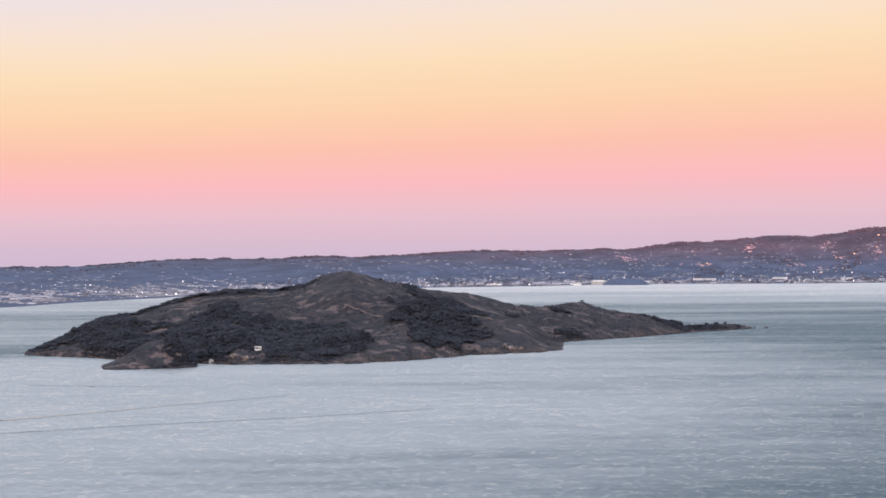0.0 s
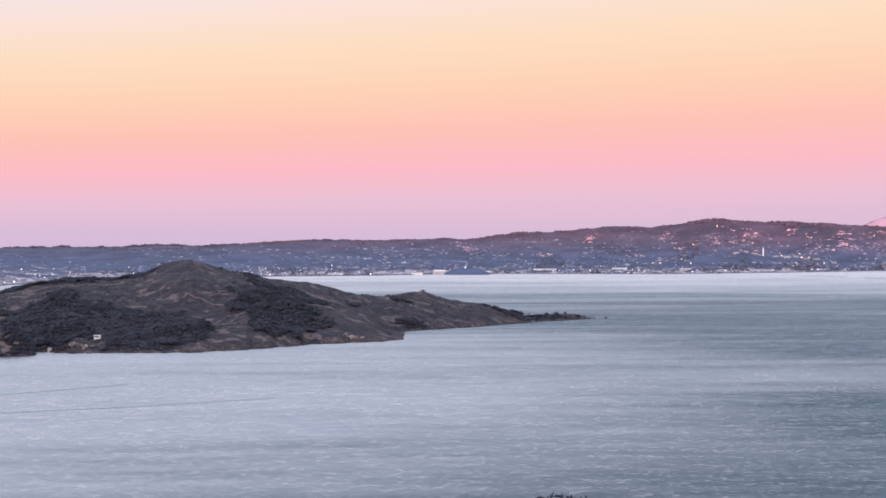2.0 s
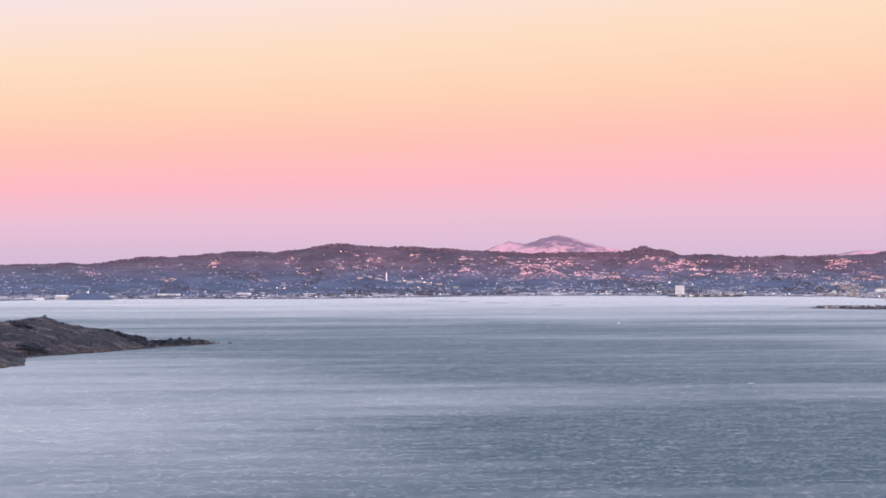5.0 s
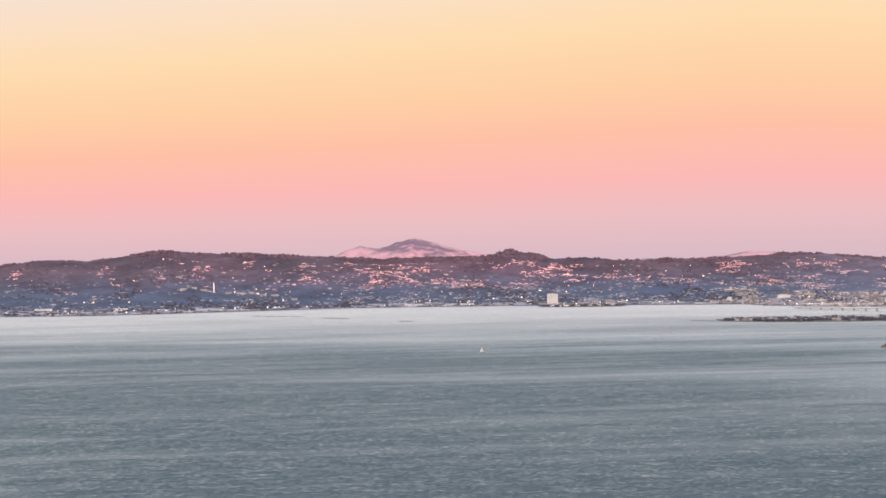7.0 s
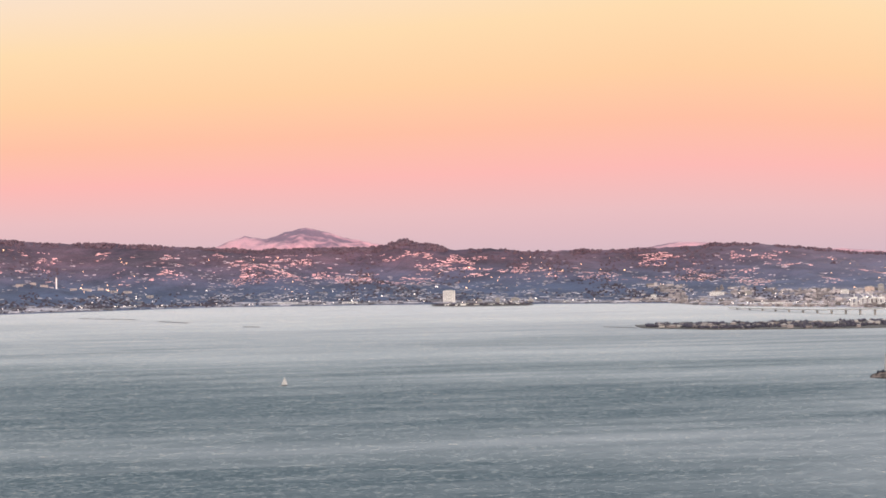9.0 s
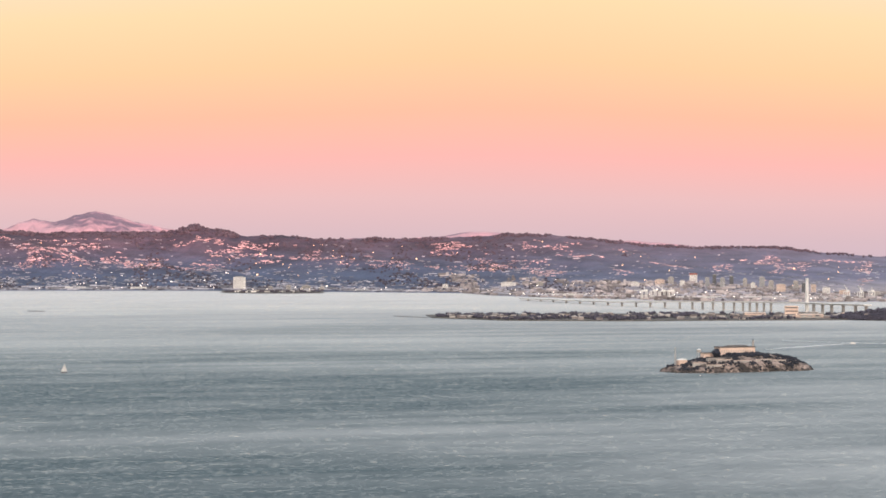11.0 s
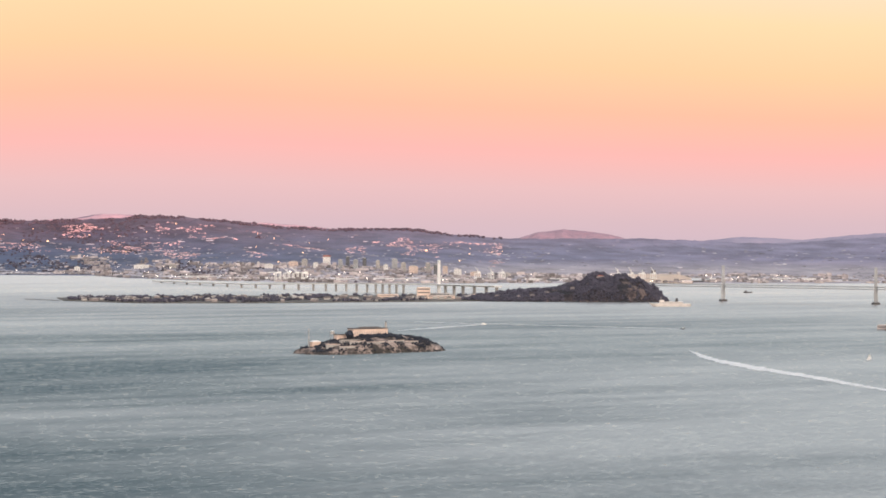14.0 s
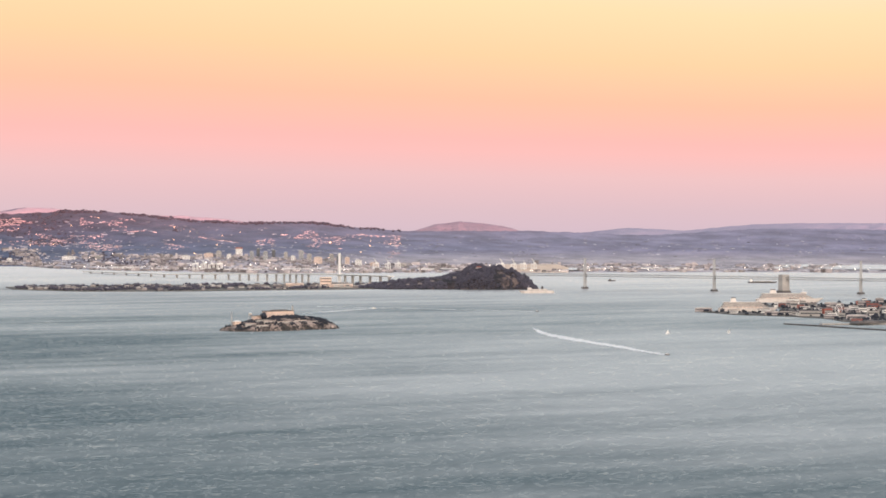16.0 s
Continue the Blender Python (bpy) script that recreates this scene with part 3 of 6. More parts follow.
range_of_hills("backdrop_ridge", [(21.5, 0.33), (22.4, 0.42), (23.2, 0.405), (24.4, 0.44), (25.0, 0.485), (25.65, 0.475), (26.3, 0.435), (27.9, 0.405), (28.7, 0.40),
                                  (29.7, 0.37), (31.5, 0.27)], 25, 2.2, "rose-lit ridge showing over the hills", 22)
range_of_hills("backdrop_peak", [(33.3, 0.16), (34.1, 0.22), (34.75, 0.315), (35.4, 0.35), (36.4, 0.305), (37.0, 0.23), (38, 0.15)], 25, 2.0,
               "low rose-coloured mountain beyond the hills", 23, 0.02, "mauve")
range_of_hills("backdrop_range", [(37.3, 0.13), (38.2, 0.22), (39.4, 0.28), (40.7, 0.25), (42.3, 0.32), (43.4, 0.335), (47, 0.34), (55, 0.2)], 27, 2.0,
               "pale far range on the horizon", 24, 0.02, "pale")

# an unseen ridge added behind the camera to keep the low sun off the bay
ta = np.linspace(120, 276, 120)
tv = np.linspace(-1, 1, 17)
TA, TV = np.meshgrid(ta, tv)
TX, TY = polar(TA, 12.0 + TV * 2.0)
TZ = (1.05 + 0.12 * (fbm(TA * 0.09, TV, 41) - 0.5)) * (1 - np.abs(TV) ** 1.4) - 0.01
tagged(new("ground_shade_ridge", sheet("ground_shade_ridge", TX, TY, TZ, M["grass"])), "unseen dry grass ridge added to shade the bay", "hills", kind="structure")

# ---- the large island ----
ISLE = [(-7.4, 7.42, 7.5, 0.0), (-6.55, 7.25, 7.6, 0.040), (-5.67, 7.1, 7.75, 0.100), (-4.92, 6.95, 7.85, 0.112), (-4.17, 6.75, 7.95, 0.138),
        (-2.9, 6.62, 8.1, 0.168), (-1.89, 6.63, 8.2, 0.168), (-1.13, 6.6, 8.2, 0.190), (-0.62, 6.58, 8.15, 0.215), (-0.17, 6.6, 8.1, 0.231),
        (0.27, 6.65, 8.15, 0.216), (0.78, 6.7, 8.2, 0.191)]
ISLE += [(1.67, 6.85, 8.3, 0.164), (2.56, 7.1, 8.4, 0.149), (3.45, 7.17, 8.5, 0.116), (4.21, 7.25, 8.6, 0.094), (4.66, 7.42, 8.7, 0.098), (4.70, 8.06, 8.75, 0.099),
         (5.1, 8.2, 8.85, 0.099), (5.73, 8.3, 8.95, 0.071), (6.37, 8.5, 9.05, 0.056), (7.0, 8.75, 9.15, 0.026), (7.38, 8.9, 9.2, 0.008), (7.9, 9.05, 9.25, 0.011),
         (8.38, 9.2, 9.3, 0.0125), (8.78, 9.32, 9.36, 0.0)]


def isle_height(a, r):
    t = np.array(ISLE)
    near, crest, zr = (np.interp(a, t[:, 0], t[:, k]) for k in (1, 2, 3))
    x, y = polar(a, r)
    near = near + (fbm(a * 5.5, a * 0 + 8, 14, 4) - 0.5) * 0.07 + (fbm(a * 2.2, a * 0 + 3, 12, 4) - 0.5) * 0.10
    far = crest + 0.12 + 1.1 * np.sqrt(np.clip(zr, 0, 1) / 0.23)
    s = (r - near) / np.maximum(crest - near, 0.05)
    back = np.clip((r - crest) / (far - crest), 0, 1)
    cliff = np.clip(s * 14, 0, 1) * np.minimum(0.012, zr * 0.3)
    z = cliff + (zr - cliff) * np.clip(s, 0, 1) ** 0.95 * (1 - back ** 1.5)
    # the south point stands before the shore of the far lobe
    base = np.maximum(near, 8.06)
    rear = np.clip((r - base) / np.maximum(crest - base, 0.05), 0, 1) ** 0.9 * zr * (1 - back ** 1.5) + np.clip((r - base) * 12, 0, 1) * 0.006 * (back < 1)
    z = np.where(a > 3.7, np.maximum(z * np.clip((4.68 - a) / 0.95, 0, 1) ** 0.95, rear), z)
    gully = np.abs(fbm(x * 3.4 + 4, y * 1.5, 31, 5) - 0.5) * 1.2 + np.abs(fbm(x * 1.7 + 9, y * 0.7, 35, 3) - 0.5) * 1.5
    z = z + (0.40 - gully) * 0.62 * zr * np.clip(s, 0, 1) * np.clip(1.0 - s, 0, 1) * 3.0
    z = z + (fbm(x * 9, y * 9, 33, 4) - 0.5) * 0.024 * np.clip(s * 3, 0, 1) * np.clip(zr / 0.05, 0.2, 1)
    z = np.where((a > 3.7) & (r < base - 0.02), z * np.clip((4.66 - a) / 0.75, 0, 1) ** 0.85, z)
    # a grassy spur runs out in front of the west cove
    w = (r - 6.60) / 0.20 - (a + 4.7) * 0.25
    q = np.clip(1 - ((a + 4.55) / np.where(a < -4.55, 1.22, 1.0)) ** 2, 0, 1) ** 0.6 * np.clip(1 - w * w, 0, 1) ** 1.3
    q = q * (0.5 + 1.0 * fbm(x * 9, y * 9, 37, 5)) * np.interp(a, [-5.8, -5.5, -5.0, -4.5, -4.15, -3.5], [0.06, 0.28, 0.62, 0.92, 1.05, 0.75])
    z = np.where(q > 0.03, np.maximum(z, 0.066 * q), z)
    on = ((s > 0) & (back < 1)) | (q > 0.03)
    edge = (a > t[0, 0]) & (a < t[-1, 0])
    return np.where(on & edge, z, -0.012)


IA, IR = np.meshgrid(np.linspace(-7.5, 8.9, 560), np.linspace(6.25, 10.0, 300))
IX, IY = polar_west(IA, IR)
tagged(new("island_ground", sheet("island_ground", IX, IY, isle_height(IA, IR), M["grass"])),
       "large hilly island with dry brown grass slopes and low cliffs", "island", kind="structure")
rng = np.random.default_rng(5)
pa, pr = rng.uniform(-7.3, 8.6, 190000), rng.uniform(6.4, 9.9, 190000)
pz = isle_height(pa, pr)
px, py = polar_west(pa, pr)
near_r = np.interp(pa, np.array(ISLE)[:, 0], np.array(ISLE)[:, 1])
up_ = (pr - near_r) / np.maximum(np.interp(pa, np.array(ISLE)[:, 0], np.array(ISLE)[:, 2]) - near_r, 0.05)
cover = 0.55 * fbm(px * 3.6, py * 2.2, 59, 3) + 0.45 * fbm(px * 12, py * 7, 56, 3)
# oak woods in the hollows, dry grass on the spurs: bearing, height up the slope, their half-spans, weight
for a_, u_, da_, du_, w_ in ((-5.6, 0.65, 1.2, 0.7, 0.13), (-3.4, 0.35, 1.6, 0.28, 0.17), (-1.2, 0.30, 0.9, 0.22, 0.16), (-2.8, 1.0, 2.2, 0.09, 0.20), (0.85, 0.62, 0.55, 0.12, 0.17),
                             (1.9, 0.42, 0.65, 0.22, 0.16), (-3.7, -0.05, 0.6, 0.25, 0.25), (-1.6, 0.62, 0.7, 0.09, -0.18), (-0.9, 0.50, 0.5, 0.07, -0.15), (-5.3, 0.42, 0.5, 0.07, -0.2), (-3.9, 0.60, 0.4, 0.06, -0.15),
                             (1.6, 0.97, 0.9, 0.16, -0.22), (2.8, 0.9, 0.9, 0.2, -0.2), (4.1, 0.8, 0.9, 0.4, -0.16), (3.3, 0.55, 0.35, 0.3, 0.05), (6.9, 1.0, 0.5, 0.5, 0.15),
                             (-2.9, 0.80, 1.5, 0.08, -0.17), (0.0, 0.85, 0.9, 0.22, -0.24), (0.25, 0.40, 0.55, 0.16, -0.20), (0.9, 0.27, 0.55, 0.09, -0.16), (-2.55, 0.05, 0.5, 0.09, -0.3),
                             (1.0, 0.04, 2.4, 0.07, -0.2), (-4.6, 0.35, 0.5, 0.06, -0.16), (5.6, 0.5, 1.0, 0.8, -0.10), (-6.6, 0.1, 0.5, 0.18, -0.2), (2.3, 0.9, 0.9, 0.12, -0.10), (3.6, 0.2, 0.6, 0.25, -0.08)):
    cover = cover + w_ * np.exp(-((pa - a_) / da_) ** 2 - ((up_ - u_) / du_) ** 2)
crest_r = np.interp(pa, np.array(ISLE)[:, 0], np.array(ISLE)[:, 2])
bare_top = (np.abs(pa + 0.1) < 0.55) & (pr > crest_r - 0.7)
keep = (pz > 0.006) & (cover > 0.52 + 0.16 * (fbm(px * 26, py * 15, 57, 2) - 0.5)) & ~bare_top & (pr < crest_r + 0.04)
keep &= ~((np.abs(pa + 5.05) < 0.75) & (pr < 6.68))
canopy = 0.022 * (fbm(px * 17, py * 11, 60, 3) - 0.35) * np.clip((np.interp(pa, np.array(ISLE)[:, 0], np.array(ISLE)[:, 2]) - pr) / 0.12, 0, 1)       # the crowns rise and sink in groups
pos = np.stack([px, py, pz + np.where(pz > 0.012, canopy, 0)], -1)[keep]
spare = (pz > 0.008) & ~keep & (rng.random(190000) < 0.09) & (pr < crest_r + 0.15) & ((fbm(px * 6, py * 4, 58, 3) > 0.46))
bush = np.stack([px, py, pz], -1)[spare]
v, f = clumps(bush, rng.uniform(1.0, 3.6, len(bush)), 7, 0.6)
stuff("island_scrub", v, f, M["wood"], "scattered dark bushes over the island's dry slopes", "bushes")
v, f = clumps(pos, rng.gamma(4.0, 0.6, len(pos)) + 2.6, 6, 0.27, 0.25)
stuff("island_woods", v, f, M["wood"], "dark evergreen oak woods and scrub on the island", "trees", smooth=True)

# rocks and low bluffs along the island's near shore
ra = np.sort(rng.uniform(-7.2, 8.5, 2600))
rr_ = np.interp(ra, np.array(ISLE)[:, 0], np.array(ISLE)[:, 1]) + rng.uniform(0.0, 0.09, 2600)
rz = isle_height(ra, rr_)
k = (rz > 0.0) & (rz < 0.03) & (fbm(ra * 3, ra * 0, 47, 3) > 0.45)
rx, ry = polar_west(ra[k], rr_[k])
v, f = clumps(np.stack([rx, ry, rz[k] * 0.8], -1), rng.uniform(1.2, 4.2, int(k.sum())), 48, 0.8, 0.35)
stuff("shore_rocks", v, f, M["bluff"], "brown rocks and bluffs along the island's shore", "rocks")
# pale outcrops on the bluff below the south point
g = np.random.default_rng(49)
for a_, r_ in ((3.35, 7.24), (3.5, 7.26), (3.62, 7.25), (3.75, 7.27), (-2.75, 6.66), (-2.5, 6.66), (-2.3, 6.67)):
    ox, oy = polar_west(a_, r_)
    oz = float(isle_height(np.array([a_]), np.array([r_]))[0])
    v, f = clumps(np.array([[ox, oy, oz]]), np.array([g.uniform(6, 11)]), int(g.integers(1e6)), 0.9, 0.45, True)
    tagged(new("outcrop", from_arrays("outcrop", v, f, M["rock"])), "pale broken rock outcrop on the island's bluff", "rock", "pale outcrops")

# pale dirt roads over the island: bearing and height up the slope
M["trail"] = material("pale_dirt_road", (0.07, 0.058, 0.054), (0.17, 0.135, 0.122), 3.0, 0.95, bump=0.3, bump_scale=0.01)


def fire_road(line, width):
    """A graded road draped on the slope, width in real metres."""
    t = np.array(line, float)
    q = np.linspace(0, 1, 12 * len(t))
    k = np.linspace(0, 1, len(t))
    ra_, ru_ = np.interp(q, k, t[:, 0]), np.interp(q, k, t[:, 1]) + 0.006 * np.sin(q * 9)
    n_, c_ = (np.interp(ra_, np.array(ISLE)[:, 0], np.array(ISLE)[:, j]) for j in (1, 2))
    rr0 = n_ + (c_ - n_) * ru_
    aa_ = np.stack([ra_] * 4)
    rr = rr0[None, :] + np.array([-0.55, -0.5, 0.5, 0.55])[:, None] * width / 1000
    zz = np.maximum(isle_height(aa_, rr), isle_height(ra_, rr0)[None, :]) + np.array([-3.0, 1.2, 1.6, -3.0])[:, None] / 1000
    x_, y_ = polar_west(aa_, rr)
    return tagged(new("fire_road", sheet("fire_road", x_, y_, zz, M["trail"])), "pale dirt road cut along the island's grassy slope", "road", kind="structure")


for line, width in (([(0.15, 0.24), (0.7, 0.29), (1.25, 0.35)], 9), ([(-0.25, 0.60), (0.3, 0.53), (0.8, 0.44), (1.25, 0.36)], 7), ([(-5.3, 0.42), (-4.7, 0.39), (-4.2, 0.42)], 10),
                    ([(-2.3, 0.45), (-1.7, 0.47), (-1.1, 0.50)], 9), ([(-4.0, 0.78), (-3.0, 0.80), (-2.0, 0.82)], 6), ([(2.9, 0.42), (3.25, 0.38), (3.4, 0.46)], 6), ([(4.9, 0.5), (5.2, 0.8)], 5)):
    fire_road(line, width)

# ---- the knoll on which the camera first stands ----
ka, kd = np.meshgrid(np.linspace(0, 360, 61), np.array([0.0, 0.2, 0.45, 0.7, 0.95, 1.3, 2.0, 3.5, 6.0, 9.0]))
kx, ky = polar_west(ka, kd / KM)
kz = np.interp(kd, [0, 0.7, 0.95, 2, 6, 9], [4.25, 4.165, 4.10, 3.2, 0.6, -0.3]) + 0.02 * (fbm(kx * 90, ky * 90, 43, 4) - 0.5) * np.clip(kd, 0, 1)
tagged(new("ground_knoll_top", sheet("ground_knoll_top", kx, ky, kz / KM, M["grass"])), "dry grass knoll under the viewpoint", "hill", kind="structure")
g = np.random.default_rng(44)
for az_, d_, spread_, top_ in ((8.35, 0.62, 0.0046, 4.2868), (9.15, 0.60, 0.0022, 4.2872), (6.75, 0.62, 0.0006, 4.2852)):
    bx, by = polar_west(az_, d_ / KM)
    t = tagged(new("shrub"), "dark leafy shrub at the brow of the knoll", "shrub", "shrubs on the knoll")
    t.matrix_world = pose(bx * KM, by * KM, 4.165)
    bm = bmesh.new()
    for k in range(9):
        o = Vector((g.normal(0, spread_), g.normal(0, 0.008), top_ - 4.165 - abs(g.normal(0, 0.006)) - 0.002))
        m_ = Matrix.Translation(o / 2) @ o.to_track_quat("Z", "Y").to_matrix().to_4x4()
        bmesh.ops.create_cone(bm, cap_ends=True, segments=5, radius1=0.0016, radius2=0.0005, depth=o.length, matrix=m_)
    me = bpy.data.meshes.new("stem")
    bm.to_mesh(me)
    bm.free()
    me.materials.append(M["wood"])
    new("stem", me).parent = t
    n_ = 900
    c_ = np.stack([g.normal(0, spread_, n_), g.normal(0, 0.008, n_), top_ - 4.165 - np.abs(g.normal(0, 0.012, n_))], -1)
    c_[:, 2] -= 12.0 * c_[:, 0] ** 2 / max(spread_, 0.001) * 0.02
    dirs = g.normal(0, 1, (n_, 2, 3)) * 0.0007
    v = np.concatenate([c_[:, None] - dirs[:, :1], c_[:, None] + dirs[:, 1:] * 0.6, c_[:, None] + dirs[:, :1], c_[:, None] - dirs[:, 1:] * 0.6], 1).reshape(-1, 3)
    me = from_arrays("leaves", v, np.arange(n_ * 4).reshape(-1, 4), M["wood"])
    new("leaves", me).parent = t

# ---- towns and woods on the east shore ----
rng = np.random.default_rng(11)


def on_hills(n, a0, a1, v0, v1, seed):
    g = np.random.default_rng(seed)
    a, v = g.uniform(a0, a1, n), g.uniform(v0, v1, n)
    s = along(SHORE, a)
    r = s + v * (RIDGE_R - s)
    x, y = polar(a, r)
    return a, v, np.stack([x, y, hill_height(a, r)], -1), g


a, v, p, g = on_hills(95000, -24, 47, 0.02, 0.93, 71)
town = 0.5 * fbm(a * 1.1, v * 5, 72, 3) + 0.5 * fbm(a * 4.0, v * 34, 73, 2)
thin = np.interp(v, [0, 0.12, 0.4, 0.75, 0.95], [0.95, 0.7, 0.42, 0.30, 0.10])
thin = thin * np.interp(a, [-24, 5, 9, 13, 16, 30, 36, 47], [0.7, 0.6, 0.6, 0.6, 0.9, 0.9, 0.8, 0.8])
keep = (town > 0.485) & (g.random(len(a)) < thin * np.where(v > 0.4, 0.36, 0.95))
p, v, a = p[keep], v[keep], a[keep]
n = len(p)
big = (g.random(n) < 0.10) & (v < 0.25)
half = np.stack([np.where(big, g.uniform(20, 55, n), g.gamma(2.4, 3.6, n) + 3), np.where(big, g.uniform(12, 24, n), g.uniform(3, 6, n))], -1)
hv, hf = blocks(p, half, np.where(big, g.uniform(4, 8, n), g.uniform(1.5, 3.2, n)), g.normal(radians(-17), 0.35, n))
stuff("hillside_houses", hv, hf, M["house"], "countless small pale houses over the hills and flats", "houses")

# rows of villas along the upper contour roads, the last pink sun painted in
a, v, p, g = on_hills(60000, 2, 34, 0.50, 0.93, 171)
rows = fbm(a * 1.3, v * 7, 172, 4) * 0.55 + fbm(a * 2.6, v * 42, 173, 3) * 0.45
keep = (rows > np.interp(a, [2, 9.3, 10, 11, 11.8, 14, 15.2, 24, 27, 34], [0.72, 0.65, 0.56, 0.56, 0.66, 0.61, 0.54, 0.555, 0.60, 0.63])) & (g.random(len(a)) < 0.34 * np.clip((v - 0.48) * 8, 0.2, 1))
p, n = p[keep], int(keep.sum())
hv, hf = blocks(p, np.stack([g.gamma(1.5, 3.4, n) + 2, g.uniform(2, 4, n)], -1), g.uniform(1.2, 2.6, n), g.normal(radians(-17), 0.25, n))
stuff("slope_villas", hv, hf, M["villa"], "villas in rows on the upper slopes, coloured rose as if sunlit", "houses")

# larger pale sheds and blocks on the flats about the port and downtown
a, v, p, g = on_hills(8500, 24, 45, 0.0, 0.45, 77)
keep = fbm(a * 2.6, v * 18, 78, 3) > np.interp(a, [24, 29, 33, 36], [0.52, 0.44, 0.45, 0.53])
p, n = p[keep], int(keep.sum())
hv, hf = blocks(p, np.stack([g.gamma(1.6, 6.0, n) + 3, g.uniform(5, 12, n)], -1), g.gamma(2.0, 2.0, n) + 2.5, g.normal(radians(-30), 0.3, n))
stuff("flatland_blocks", hv, hf, M["shed"], "pale sheds and blocks crowding the flat shore", "buildings")

a, v, p, g = on_hills(30000, -24, 47, 0.10, 1.01, 81)
wood = fbm(a * 0.9, v * 5, 82, 4)
keep = (wood + 0.05 * np.sin(v * 9) > 0.585 + np.clip((a - 27) * 0.05, 0, 1)) & (v < 0.98) & ((a > 4) | (v > 0.85))
a3 = g.uniform(-24, 47, 9000)
a3 = a3[a3 < 34]
x3, y3 = polar(a3, RIDGE_R - g.uniform(-0.05, 0.12, len(a3)))
tall3 = fbm(a3 * 2.4, a3 * 0, 84, 4)
crestp = np.stack([x3, y3, hill_height(a3, np.hypot(x3, y3))], -1)[tall3 > 0.36]
crest_size = (g.uniform(4, 9, len(a3)) + 34 * np.clip(tall3 - 0.46, 0, 0.3) * np.interp(a3, [0, 6, 19, 24], [0.5, 1, 1, 0.5]))[tall3 > 0.36]
p = np.concatenate([p[keep], crestp])
tv, tf = clumps(p, np.concatenate([g.uniform(5, 11, len(p) - len(crestp)), crest_size]), 83, 0.75)
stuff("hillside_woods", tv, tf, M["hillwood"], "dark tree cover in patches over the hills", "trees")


a, v, p, g = on_hills(5200, -10, 36, 0.01, 0.40, 86)
k = fbm(a * 3, v * 16, 87, 3) > 0.50
tv, tf = clumps(p[k], g.uniform(4, 9, int(k.sum())), 88, 0.8)
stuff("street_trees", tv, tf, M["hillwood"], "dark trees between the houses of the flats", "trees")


def lights(name, count, a0, a1, v0, v1, lo, hi, mat, label, seed):
    a, v, p, g = on_hills(count, a0, a1, v0, v1, seed)
    k = fbm(a * 1.4, v * 6, seed + 1, 3) > 0.47
    p = p[k]
    p[:, 2] += 0.008
    s = g.uniform(lo, hi, len(p)) * np.where(g.random(len(p)) < 0.12, 1.6, 1.0)
    bv, bf = blocks(p, np.stack([s * 1.3, s * 0.6], -1), s * 1.2, g.normal(radians(-17), 0.1, len(p)), 0)
    stuff(name, bv, bf, mat, label, "lights")


# emissive blocks drawn as sun glints, no lamps
lights("hillside_glints", 130, 3.5, 34, 0.42, 0.92, 1.3, 2.6, M["lamp"], "orange glints in the upper houses' windows", 91)
lights("shore_lights", 560, -18, 46, 0.0, 0.45, 1.1, 2.2, M["glint"], "white lamps along the shore and in the town", 95)


def ground_at(a, r):
    return float(hill_height(np.array([a]), np.array([r]))[0])


def stand(a, r, z=None, turn=None):
    """A pose on the ground at bearing a and distance r from the second stand, facing it."""
    x, y = polar(a, r)
    z = ground_at(a, r) if z is None else z
    return pose(x * KM, y * KM, z * KM, 0, 0, -a if turn is None else turn)


MM = KM / 1000     # one real metre


def tower_block(w, d, h, wall, storeys, bays, label, at, name="office_tower", group="", roof=True, top=None):
    """A block of flats or offices: body, ribs between window bands, roof house."""
    w, d, h = w * MM, d * MM, h * MM
    t = thing(name, label, "building", at, group)
    body = part("wall", box(-w / 2, w / 2, -d / 2, d / 2, -0.3, h, 0.0, min(w, d) * 0.03), wall, t)
    sh = h / storeys
    for k in range(storeys):
        part("window_band", box(-w * 0.45, w * 0.45, -d / 2 - 0.004, -d / 2 + 0.01, sh * (k + 0.35), sh * (k + 0.65)), M["glass"], body)
    if roof:
        part("roof_house", box(-w * 0.28, w * 0.28, -d * 0.25, d * 0.3, h, h + 4.5 * MM), M["concrete"], t)
    # a coloured band takes the place of peach light on the top storey
    if top:
        part("parapet", box(-w / 2 - 0.01, w / 2 + 0.01, -d / 2 - 0.01, d / 2 + 0.01, h - 7 * MM, h + 1.5 * MM), top, t, "upper storey band coloured red as if peach-lit")
    return t


